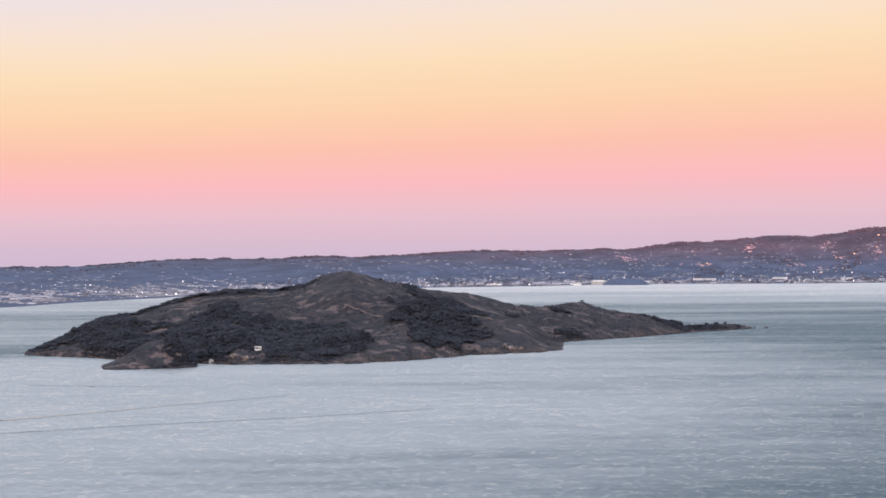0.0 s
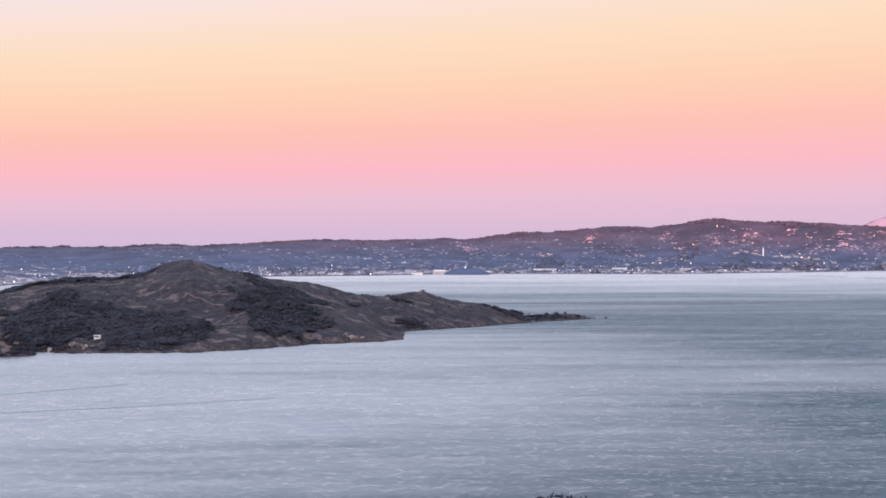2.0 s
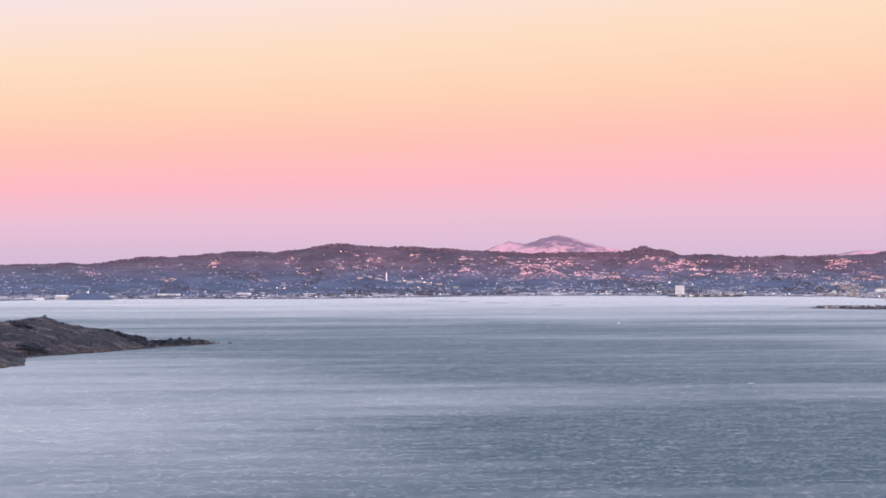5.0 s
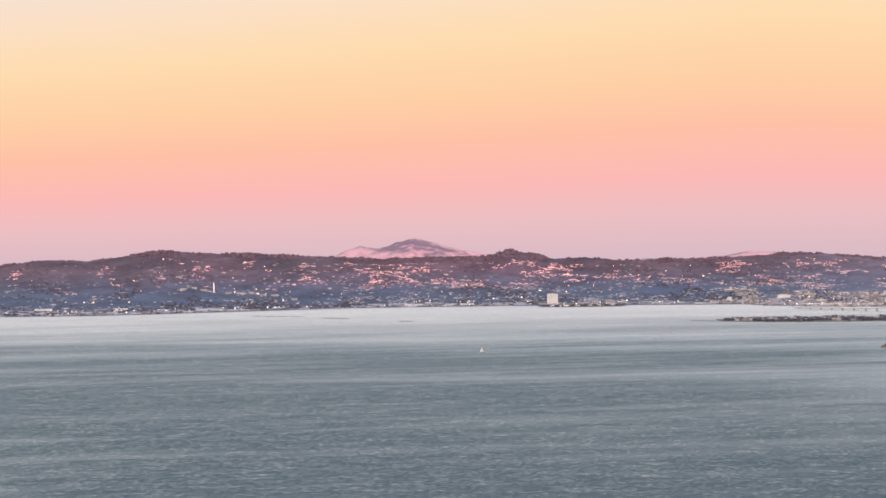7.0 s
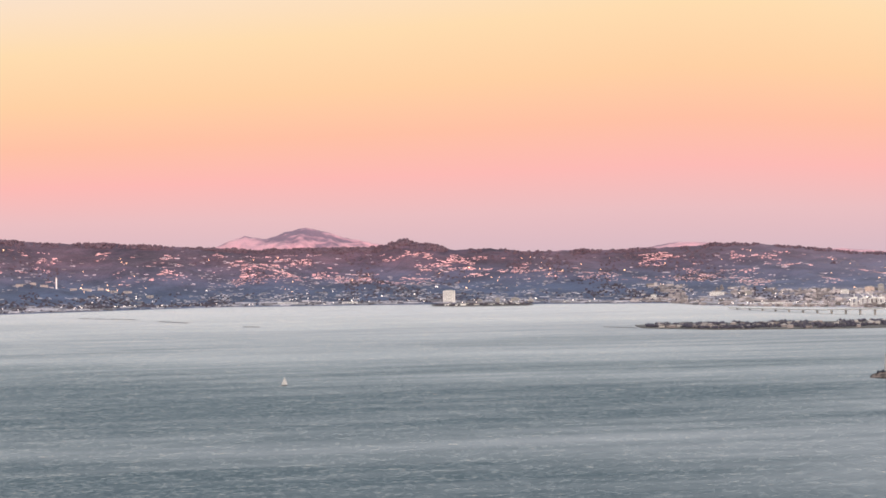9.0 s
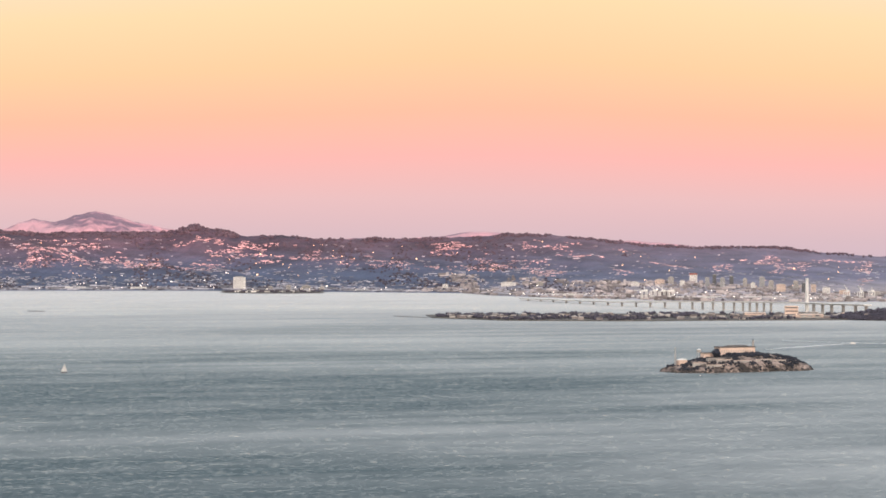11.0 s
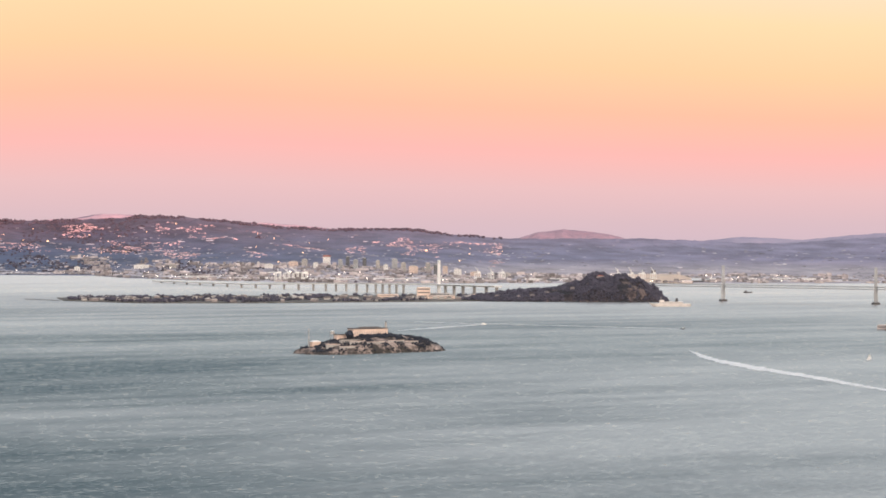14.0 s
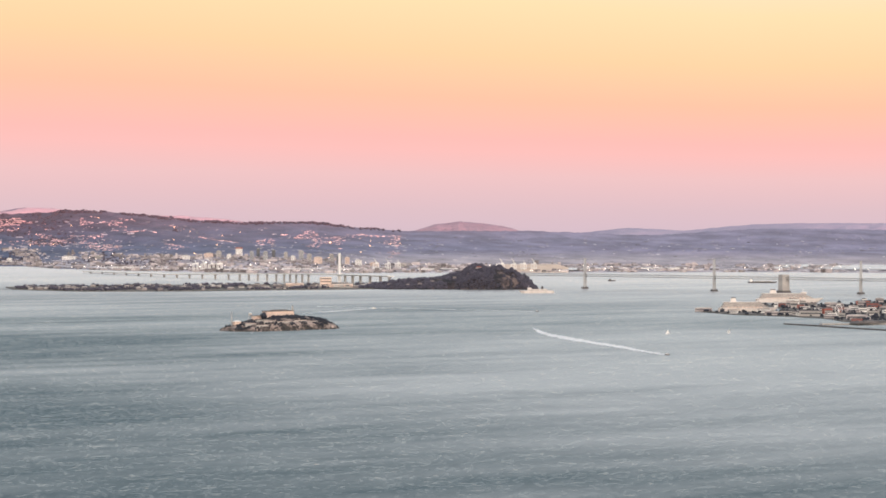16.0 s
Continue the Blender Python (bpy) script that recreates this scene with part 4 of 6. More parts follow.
tower_block(84, 40, 84, M["white"], 16, 12, "tall white slab of flats on the shore", stand(19.85, 17.72), "apartment_tower")
for a, w, h in ((20.55, 34, 26), (20.95, 30, 34), (21.35, 60, 30), (21.7, 36, 22)):
    tower_block(w, 26, h, M["concrete"], 6, 6, "grey mid-rise block behind the shore", stand(a, 17.5), "mid_rise_block", "mid-rise blocks by the shore")
for a, r, w, h, m in ((24.48, 17.6, 34, 46, "white"), (25.9, 17.3, 90, 30, "white"), (26.6, 17.2, 40, 32, "concrete"), (29.3, 16.9, 56, 44, "cream"),
                      (29.55, 16.9, 34, 52, "concrete"), (29.8, 16.7, 28, 46, "white"), (30.05, 17.0, 46, 82, "white"), (30.36, 16.8, 26, 70, "steel"),
                      (30.52, 17.0, 24, 74, "glass"), (30.7, 16.7, 30, 80, "steel"), (30.9, 16.9, 24, 70, "glass"), (31.2, 16.8, 24, 62, "concrete"),
                      (31.38, 16.6, 26, 56, "white"), (31.58, 16.9, 34, 78, "steel"), (31.78, 16.7, 30, 72, "concrete"), (32.0, 16.6, 52, 58, "cream"),
                      (32.33, 16.8, 30, 68, "concrete"), (32.52, 16.6, 32, 74, "glass"), (32.72, 16.7, 30, 60, "cream"), (33.0, 16.5, 44, 52, "white"),
                      (33.4, 16.4, 60, 36, "cream"), (28.75, 16.8, 50, 30, "white"), (34.1, 16.3, 50, 30, "concrete")):
    h, w = h * 0.82, w * 1.08
    tower_block(w, 26, h, M[m], max(5, int(h / 5)), max(4, int(w / 6)), {"white": "white", "cream": "cream stone", "concrete": "pale concrete", "steel": "grey metal-clad",
                "glass": "dark glass-clad"}[m] + " office tower in the downtown cluster", stand(a, r), "office_tower", "downtown towers",
                top=M["red"] if a == 30.05 else None)
# the university's clock tower
t = thing("clock_tower", "slim pale stone campus clock tower with pointed top", "tower", stand(11.02, 18.25))
part("shaft", box(-5 * MM, 5 * MM, -5 * MM, 5 * MM, -0.2, 78 * MM, 0.1), M["white"], t)
part("spire", box(-4.6 * MM, 4.6 * MM, -4.6 * MM, 4.6 * MM, 78 * MM, 94 * MM, 0.9), M["concrete"], t)
for a, r, w in ((10.5, 18.2, 60), (10.75, 18.15, 80), (11.4, 18.3, 70), (11.7, 18.25, 90), (12.0, 18.3, 60), (12.3, 18.2, 70), (12.6, 18.25, 90), (10.2, 18.1, 70), (13.1, 18.1, 70)):
    tower_block(w * 0.7, 26, 14, M["concrete"], 3, 9, "pale campus block on the lower slope", stand(a, r), "campus_block", "campus blocks", roof=False)
for a, r, w in ((2.2, 16.6, 150), (4.1, 16.75, 200), (6.4, 16.8, 130), (-3.0, 15.2, 120), (-0.35, 15.4, 90), (8.4, 16.8, 110), (16.2, 17.8, 140), (17.6, 17.8, 110), (22.6, 17.25, 90),
                (27.2, 15.7, 260), (28.3, 15.3, 230), (30.1, 15.0, 300), (31.6, 15.0, 260), (33.1, 15.2, 280), (35.0, 15.3, 260), (37.6, 15.6, 340), (39.2, 15.7, 300), (40.6, 15.8, 320)):
    tower_block(w, 40, 13, M["white"], 2, 14, "long low white warehouse on the flat shore", stand(a, r), "warehouse", "shore warehouses", roof=False)
# the domed grandstand and its wooded knoll
t = thing("grandstand", "pale curved grandstand below a wooded knoll", "stadium", stand(0.45, 15.6))
part("stand", box(-70 * MM, 70 * MM, -25 * MM, 25 * MM, -0.2, 24 * MM, 0.18), M["concrete"], t)
part("roof", box(-58 * MM, 58 * MM, -20 * MM, 20 * MM, 24 * MM, 33 * MM, 0.3), M["white"], t)
KA, KR = np.meshgrid(np.linspace(0.55, 2.0, 50), np.linspace(15.2, 15.75, 24))
KX, KY = polar(KA, KR)
kz = 0.058 * np.clip(1 - ((KA - 1.25) / 0.7) ** 2, 0, 1) ** 0.7 * np.clip(1 - ((KR - 15.5) / 0.25) ** 2, 0, 1) - 0.003 + 0.006 * fbm(KA * 9, KR * 9, 4)
tagged(new("ground_knoll", sheet("ground_knoll", KX, KY, kz, M["hill"])), "low wooded knoll by the shore", "hill", kind="structure")


def crane(at, raised, label):
    """A quay crane: legs, portal, boom, back stay."""
    t = thing("quay_crane", label, "crane", at, "quay cranes")
    for sx in (-1, 1):
        for sy in (-1, 1):
            part("leg", box(sx * 14 * MM - 2.2 * MM, sx * 14 * MM + 2.2 * MM, sy * 12 * MM - 2 * MM, sy * 12 * MM + 2 * MM, -0.05, 48 * MM, 0.1), M["white"], t)
    for z in (16, 44):
        part("portal_beam", box(-16 * MM, 16 * MM, -14 * MM, 14 * MM, z * MM, (z + 4) * MM), M["white"], t)
    part("machine_house", box(6 * MM, 20 * MM, -6 * MM, 6 * MM, 48 * MM, 56 * MM), M["white"], t)
    tip = (-34, 84) if raised else (-62, 50)
    part("boom", beam((14 * MM, 0, 50 * MM), (tip[0] * MM, 0, tip[1] * MM), 4.5 * MM, 3 * MM), M["white"], t)
    part("mast", beam((2 * MM, 0, 46 * MM), (2 * MM, 0, 72 * MM), 3.5 * MM), M["white"], t)
    part("stay", beam((2 * MM, 0, 72 * MM), (tip[0] * 0.8 * MM, 0, (50 + (tip[1] - 50) * 0.8) * MM), 1.6 * MM), M["steel"], t)
    return t


for k, (a, r) in enumerate(((28.95, 14.95), (29.15, 14.95), (29.35, 14.9), (29.55, 14.9), (33.45, 15.1), (33.75, 15.1), (34.0, 15.15), (36.6, 15.1), (36.9, 15.1), (37.15, 15.1), (37.4, 15.15))):
    x, y = polar(a, r)
    crane(pose(x * KM, y * KM, ground_at(a, r) * KM, 0, 0, -a + (20 if k < 4 else 65)), k % 3 != 0, "white quay crane at the container port")

# lagoons lying behind the low shore
for k, (a0, a1, r0, r1) in enumerate(((37.6, 38.6, 15.05, 16.0), (43.2, 49.0, 15.7, 17.6))):
    la, lr = np.meshgrid(np.linspace(a0, a1, 20), np.linspace(r0, r1, 10))
    lx, ly = polar(la + 0.12 * np.sin(lr * 9), lr + 0.15 * fbm(la * 3, lr, 14 + k))
    tagged(new("water_lagoon", sheet("water_lagoon", lx, ly, np.full(lx.shape, 0.0135), M["water"])), "still lagoon behind the low shore", "water", kind="structure")
# a pale sandy terrace at the port's southern edge
SA, SR = np.meshgrid(np.linspace(36.3, 38.3, 40), np.linspace(14.85, 15.7, 12))
SX, SY = polar(SA, SR)
SZ = 0.040 * np.clip((SR - 14.88) / 0.55, 0, 1) * np.clip((38.3 - SA) / 0.35, 0, 1) ** 0.5 * np.clip((SA - 36.3) / 0.25, 0, 1) + 0.003 * fbm(SA * 8, SR * 8, 51) - 0.002
tagged(new("sand_terrace", sheet("sand_terrace", SX, SY, SZ, M["sand"])), "pale pink sandy terrace by the port", "land", kind="structure")
# breakwaters off the north shore
for (x0, y0), (x1, y1) in (((2.86, 14.0), (3.04, 13.43)), ((3.03, 12.83), (3.07, 12.43)), ((3.09, 11.38), (3.14, 11.33))):
    t = thing("breakwater", "low dark rubble breakwater in the open water", "breakwater", pose(0, 0, 0), "old mole stumps")
    bm = bmesh.new()
    ln = Vector((x1 - x0, y1 - y0, 0)).length
    for q in np.linspace(0, 1, 14):
        cx, cy = x0 + (x1 - x0) * q, y0 + (y1 - y0) * q
        add_box(bm, cx * KM - 0.12 - ln * 0.3, cx * KM + 0.12 + ln * 0.3, cy * KM - 0.35 - ln * 0.5, cy * KM + 0.35 + ln * 0.5, -0.1, (1.6 + 1.2 * math.sin(q * 23)) * MM, 0.3)
    part("rubble", bm, M["dark"], t)


# ---- islands built from a crest line ----
def crest_isle(name, centre, bearing, table, mat, label, front, back, seed, rough):
    """An island with its crest seen side-on: table of (metres to the right, height in metres). Returns its height function in local metres."""
    t = np.array(table, float)

    def height(u, w):
        h = np.interp(u, t[:, 0], t[:, 1])
        span = np.clip(np.minimum(u - t[0, 0], t[-1, 0] - u) / (0.16 * (t[-1, 0] - t[0, 0])), 0, 1) ** 0.6
        d = np.where(w < 0, front, back) * (0.35 + 0.65 * span) * (0.9 + 0.2 * fbm(u / 60, 0 * u + 2, seed))
        k = np.clip(1 - np.abs(w) / d, 0, 1)
        cliff = np.clip(k * 7, 0, 1) * 0.28
        z = h * (cliff + (1 - 0.28) * np.clip(k * 1.25, 0, 1) ** 0.8)
        z = z + (fbm(u / 34, w / 34, seed + 1, 5) - 0.5) * rough * np.clip(k * 4, 0, 1)
        return np.where((k > 0) & (h > 0), z, -6.0)

    uu, ww = np.meshgrid(np.linspace(t[0, 0] - 4, t[-1, 0] + 4, 220), np.linspace(-front * 1.15, back * 1.15, 90))
    b = radians(bearing)
    X = centre[0] + (uu * math.cos(b) + ww * math.sin(b)) / 1000
    Y = centre[1] + (-uu * math.sin(b) + ww * math.cos(b)) / 1000
    ob = tagged(new(name, sheet(name, X, Y, height(uu, ww) / 1000, mat)), label, "island", kind="structure")

    def put(u, w, z=None, turn=0.0):
        z = float(height(np.array([float(u)]), np.array([float(w)]))[0]) if z is None else z
        return pose((centre[0] + (u * math.cos(b) + w * math.sin(b)) / 1000) * KM, (centre[1] + (-u * math.sin(b) + w * math.cos(b)) / 1000) * KM,
                    z / 1000 * KM, 0, 0, -bearing + turn)
    return height, put


def scatter(height, put, n, u0, u1, w0, w1, lo, hi, seed, cut, mat, name, label, scale=90.0, low=3.0):
    g = np.random.default_rng(seed)
    u, w = g.uniform(u0, u1, n), g.uniform(w0, w1, n)
    z = height(u, w)
    k = (z > low) & (fbm(u / scale, w / scale, seed, 4) > cut)
    pts = np.array([list(put(a, b, c).translation) for a, b, c in zip(u[k], w[k], z[k])]) / KM
    v, f = clumps(pts, g.uniform(lo, hi, len(pts)), seed, 0.8, 0.3)
    return stuff(name, v, f, mat, label, "trees")


# the wooded island that carries the bridge
YB = (6.33, 8.88)
yb_h, yb_put = crest_isle("wooded_island_ground", YB, 35.5, [(-445, 1), (-410, 14), (-385, 22), (-330, 25), (-287, 31), (-190, 42), (-110, 47), (-32, 58), (28, 74), (70, 84),
                          (92, 106), (112, 114), (150, 114), (172, 102), (190, 95), (206, 106), (240, 104), (271, 90), (310, 84), (344, 68), (375, 50), (400, 26), (430, 1)], M["grass"], "steep dark wooded island under the bridge", 150, 330, 61, 30)
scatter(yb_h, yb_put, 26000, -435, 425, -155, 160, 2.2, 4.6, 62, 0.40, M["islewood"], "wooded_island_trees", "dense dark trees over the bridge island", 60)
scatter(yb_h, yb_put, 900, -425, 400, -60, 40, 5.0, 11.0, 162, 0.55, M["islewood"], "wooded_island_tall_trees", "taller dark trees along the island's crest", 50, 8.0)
for u, w, hw, tn in ((-90, -95, 9, 10), (20, -80, 8, -15), (132, -44, 21, 5), (-210, -100, 7, 20), (-300, -90, 10, 0), (-150, -120, 9, 0)):
    t = thing("island_house", "pale house among the trees of the bridge island", "house", yb_put(u, w, None, tn), "houses on the bridge island")
    part("wall", box(-hw * MM, hw * MM, -6 * MM, 6 * MM, -0.2, 7 * MM), M["shed"], t)
    part("roof", box(-(hw + 1) * MM, (hw + 1) * MM, -7 * MM, 7 * MM, 7 * MM, 10 * MM, 0.6), M["red" if hw > 20 else "dark"], t)

# the flat island with its low buildings
near = [(4.40, 9.80), (4.53, 9.33), (4.96, 9.13), (5.36, 9.10), (5.76, 9.02), (6.02, 9.0)]
far = [(6.45, 9.75), (6.20, 9.95), (5.82, 10.1), (5.42, 10.15), (4.95, 10.2), (4.55, 10.2)]
bm = bmesh.new()
ring = near + far
low_ring = [bm.verts.new((x * KM, y * KM, -0.1)) for x, y in ring]
top_ring = [bm.verts.new((x * KM, y * KM, 3.5 * MM)) for x, y in ring]
bm.faces.new(top_ring)
for k in range(len(ring)):
    bm.faces.new((low_ring[k], low_ring[(k + 1) % len(ring)], top_ring[(k + 1) % len(ring)], top_ring[k]))
bmesh.ops.recalc_face_normals(bm, faces=bm.faces)
tagged(part("flat_island_ground", bm, M["ground"]), "flat built-up island with a dark rubble edge", "island", kind="structure")


def on_flat(q, d):
    """A spot on the flat island: q along its length, d from the near edge to the far one."""
    k = np.linspace(0, 1, 6)
    n_, f_ = np.array(near), np.array(far[::-1])
    x0, y0 = np.interp(q, k, n_[:, 0]), np.interp(q, k, n_[:, 1])
    x1, y1 = np.interp(q, k, f_[:, 0]), np.interp(q, k, f_[:, 1])
    return x0 + (x1 - x0) * d, y0 + (y1 - y0) * d


g = np.random.default_rng(65)
q, d = g.uniform(0.02, 0.99, 4600), g.uniform(0.03, 0.95, 4600)
k = fbm(q * 22, d * 4, 66, 3) > np.interp(q, [0, 0.1, 0.6, 0.7, 1], [0.52, 0.46, 0.46, 0.60, 0.55])
fx, fy = on_flat(q[k], d[k])
v, f = clumps(np.stack([fx, fy, np.full(fx.shape, 0.006)], -1), g.uniform(2.5, 7.5, k.sum()), 67, 0.95, 0.4)
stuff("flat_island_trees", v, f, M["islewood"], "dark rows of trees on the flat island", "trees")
for n_ in range(150):
    q, d = g.uniform(0.05, 0.97), g.uniform(0.04, 0.8)
    x, y = on_flat(q, d)
    w, h = g.uniform(14, 34), g.uniform(6, 11)
    t = thing("low_building", "low pale building among trees on the flat island", "building", pose(x * KM, y * KM, 3.5 * MM, 0, 0, -26 + g.normal(0, 12)), "buildings on the flat island")
    part("wall", box(-w / 2 * MM, w / 2 * MM, -6 * MM, 6 * MM, -0.02, h * MM), M["shed" if n_ % 3 else "concrete"], t)
    part("roof", box(-(w / 2 + 1) * MM, (w / 2 + 1) * MM, -7 * MM, 7 * MM, h * MM, (h + 3) * MM, 0.5), M["dark" if n_ % 2 else "concrete"], t)
for q, d, w, dd, h, m in ((0.80, 0.50, 58, 30, 46, "cream"), (0.72, 0.5, 90, 40, 16, "cream"), (0.84, 0.30, 120, 40, 14, "cream"), (0.99, 0.5, 90, 36, 16, "cream"), (0.86, 0.6, 90, 40, 18, "concrete")):
    x, y = on_flat(q, d)
    tower_block(w, dd, h, M[m], max(2, h // 14), 6, "pale hangar-like block on the flat island", pose(x * KM, y * KM, 3.5 * MM, 0, 0, -28), "hangar_block", "large blocks on the flat island", roof=False)
t = thing("jetty", "thin dark breakwater running off the flat island", "breakwater", pose(0, 0, 0))
part("rubble", box(-0.05, 0.05, 0, 4.9, -0.1, 2.2 * MM, 0.2), M["dark"], t)
t.matrix_world = pose(4.40 * KM, 9.80 * KM, 0, 0, 0, 9)

# the low spit of land before the white apartment tower
sa = np.linspace(19.45, 21.75, 24)
inner = 17.5 + 0 * sa
outer = 16.75 - 0.28 * np.sin(np.linspace(0.0, 1.0, 24) * math.pi) ** 0.5 + 0.08 * (fbm(sa * 3, 0 * sa, 181, 3) - 0.5)
sx0, sy0 = polar(sa, outer)
sx1, sy1 = polar(sa, inner)
lvl = np.array([-6.0, 2.5, 4.0, 4.0])[:, None] / 1000 + 0 * sa[None, :]
cut = np.array([0.0, 0.02, 0.12, 1.0])[:, None]
tagged(new("shore_spit", sheet("shore_spit", sx0 + (sx1 - sx0) * cut, sy0 + (sy1 - sy0) * cut, lvl, M["ground"])), "low dark spit of land off the far shore", "land", kind="structure")
g = np.random.default_rng(182)
ta_, tr_ = g.uniform(19.5, 21.7, 700), g.uniform(16.62, 17.3, 700)
k = fbm(ta_ * 6, tr_ * 8, 183, 3) > 0.47
px_, py_ = polar(ta_[k], tr_[k])
v, f = clumps(np.stack([px_, py_, np.full(px_.shape, 0.005)], -1), g.uniform(3, 7, int(k.sum())), 184, 0.9, 0.4)
stuff("spit_trees", v, f, M["hillwood"], "dark trees over the low spit of land", "trees")
for n_ in range(16):
    x, y = polar(g.uniform(19.7, 21.6), g.uniform(16.7, 17.1))
    w, h = g.uniform(16, 44), g.uniform(6, 11)
    t = thing("marina_shed", "low pale shed among trees on the spit", "building", pose(x * KM, y * KM, 4 * MM, 0, 0, -20 + g.normal(0, 10)), "sheds on the spit")
    part("wall", box(-w / 2 * MM, w / 2 * MM, -7 * MM, 7 * MM, -0.02, h * MM), M["white" if n_ % 3 else "concrete"], t)
    part("roof", box(-(w / 2 + 1) * MM, (w / 2 + 1) * MM, -8 * MM, 8 * MM, h * MM, (h + 2.5) * MM, 0.5), M["concrete" if n_ % 2 else "dark"], t)

# ---- the prison island ----
AL = (3.185, 5.315)
al_h, al_put = crest_isle("rock_island_ground", AL, -6.0, [(-200, 0.5), (-194, 10), (-178, 14), (-136, 20), (-108, 26), (-70, 34), (-40, 40), (52, 41), (80, 37), (115, 33),
                          (155, 29), (184, 22), (202, 9), (216, 0.5)], M["rock"], "rocky island of pale cliffs and terraces", 92, 62, 101, 12)
al_raw = al_put


def al_put(u, w, z=None, turn=0.0):
    return al_raw(u * 1.14, w, z, turn)


scatter(al_h, al_raw, 3600, -195, 200, -90, 20, 0.9, 3.2, 102, 0.50, M["wood"], "rock_island_scrub", "dark scrub in patches over the rocky island", 26, 4.0)
scatter(al_h, al_raw, 420, -34, 80, -36, -16, 2.5, 5.0, 103, 0.42, M["wood"], "rock_island_trees", "dense dark trees below the prison", 40, 12.0)
scatter(al_h, al_raw, 260, 108, 196, -30, 20, 2.0, 4.5, 105, 0.42, M["wood"], "rock_island_end_trees", "dark trees on the end slope of the rocky island", 40, 6.0)
g = np.random.default_rng(104)
wu, ww_ = g.uniform(-208, 214, 2600), g.uniform(-125, -40, 2600)
wz = al_h(wu, ww_)
k = (wz > -1) & (wz < 7)
wet = np.array([list(al_raw(a_, b_, c_ * 0.5).translation) for a_, b_, c_ in zip(wu[k], ww_[k], wz[k])]) / KM
v, f = clumps(wet, g.uniform(1.2, 3.4, len(wet)), 106, 0.7, 0.4)
stuff("wet_rocks", v, f, M["wetrock"], "dark wet rocks along the waterline of the rocky island", "rocks")
t = thing("cell_house", "long cream prison block on the island's crest", "building", al_put(2, -4, 40, -6))
part("wall", box(-48 * MM, 50 * MM, -14 * MM, 14 * MM, -8 * MM, 16 * MM, 0, 0.01), M["cream"], t)
part("roof", box(-49 * MM, 51 * MM, -15 * MM, 15 * MM, 16 * MM, 18 * MM), M["dark"], t)
part("roof_light", box(-30 * MM, 38 * MM, -5 * MM, 5 * MM, 18 * MM, 21 * MM, 0.3), M["dark"], t)
for k in range(14):
    x0 = -44 + k * 6.6
    part("window", box(x0 * MM, (x0 + 1.6) * MM, -14.3 * MM, -13.8 * MM, 3 * MM, 10 * MM), M["concrete"], t)
t = thing("office_wing", "cream lower wing beside the prison block", "building", al_put(-66, -2, 36, -6))
part("wall", box(-16 * MM, 14 * MM, -9 * MM, 9 * MM, -6 * MM, 7 * MM, 0, 0.008), M["cream"], t)
part("roof", box(-17 * MM, 15 * MM, -10 * MM, 10 * MM, 7 * MM, 8.5 * MM), M["dark"], t)
t = thing("lighthouse", "slim grey lighthouse at the prison's end", "lighthouse", al_put(58, 6, 38))
part("shaft", beam((0, 0, -3 * MM), (0, 0, 32 * MM), 6.5 * MM, 4.5 * MM, 8), M["concrete"], t)
part("gallery", beam((0, 0, 30.5 * MM), (0, 0, 32 * MM), 6 * MM, 6 * MM, 10), M["steel"], t)
part("lantern", beam((0, 0, 32 * MM), (0, 0, 36 * MM), 3.2 * MM, 2.4 * MM, 8), M["glass"], t)
t = thing("water_tower", "pale grey water tank on thin steel legs", "water tower", al_put(-82, 10, 33))
for sx in (-1, 1):
    for sy in (-1, 1):
        part("leg", beam((sx * 4.5 * MM, sy * 4.5 * MM, -4 * MM), (sx * 3 * MM, sy * 3 * MM, 13 * MM), 1.0 * MM), M["steel"], t)
part("tank", beam((0, 0, 12 * MM), (0, 0, 18 * MM), 11 * MM, 11 * MM, 12), M["concrete"], t)
part("tank_roof", beam((0, 0, 18 * MM), (0, 0, 20 * MM), 11 * MM, 1.5 * MM, 12), M["white"], t)
t = thing("smoke_stack", "tall grey chimney at the island's tip", "chimney", al_put(-152, -4, 15))
part("shaft", beam((0, 0, -4 * MM), (0, 0, 44 * MM), 4.2 * MM, 2.6 * MM, 8), M["steel"], t)
t = thing("power_house", "white walled power house near the chimney", "building", al_put(-138, -6, 20))
part("wall", box(-10 * MM, 14 * MM, -6 * MM, 6 * MM, -6 * MM, 8 * MM, 0, 0.006), M["cream"], t)
part("roof", box(-10.6 * MM, 14.6 * MM, -6.6 * MM, 6.6 * MM, 8 * MM, 11 * MM, 0.5), M["white"], t)
for u, w, z, hw in ((-86, -74, 14, 34), (-112, -48, 20, 26), (-20, -70, 11, 26), (40, -62, 12, 24), (84, -58, 12, 20), (-60, -56, 25, 22)):
    t = thing("terrace_wall", "long pale retaining wall on the rocky slope", "wall", al_put(u, w, None), "terrace walls")
    part("wall", box(-hw * MM, hw * MM, -2.2 * MM, 2.2 * MM, -6 * MM, 3.6 * MM, 0.0, 0.006), M["concrete"], t)
    part("coping", box(-hw * 1.01 * MM, hw * 1.01 * MM, -2.6 * MM, 2.6 * MM, 3.6 * MM, 4.4 * MM), M["cream"], t)
t = thing("industries_building", "long pale ruined workshop above the cliff", "building", al_put(-62, -40, 24, -4))
part("wall", box(-34 * MM, 34 * MM, -6 * MM, 6 * MM, -6 * MM, 9 * MM, 0, 0.006), M["concrete"], t)
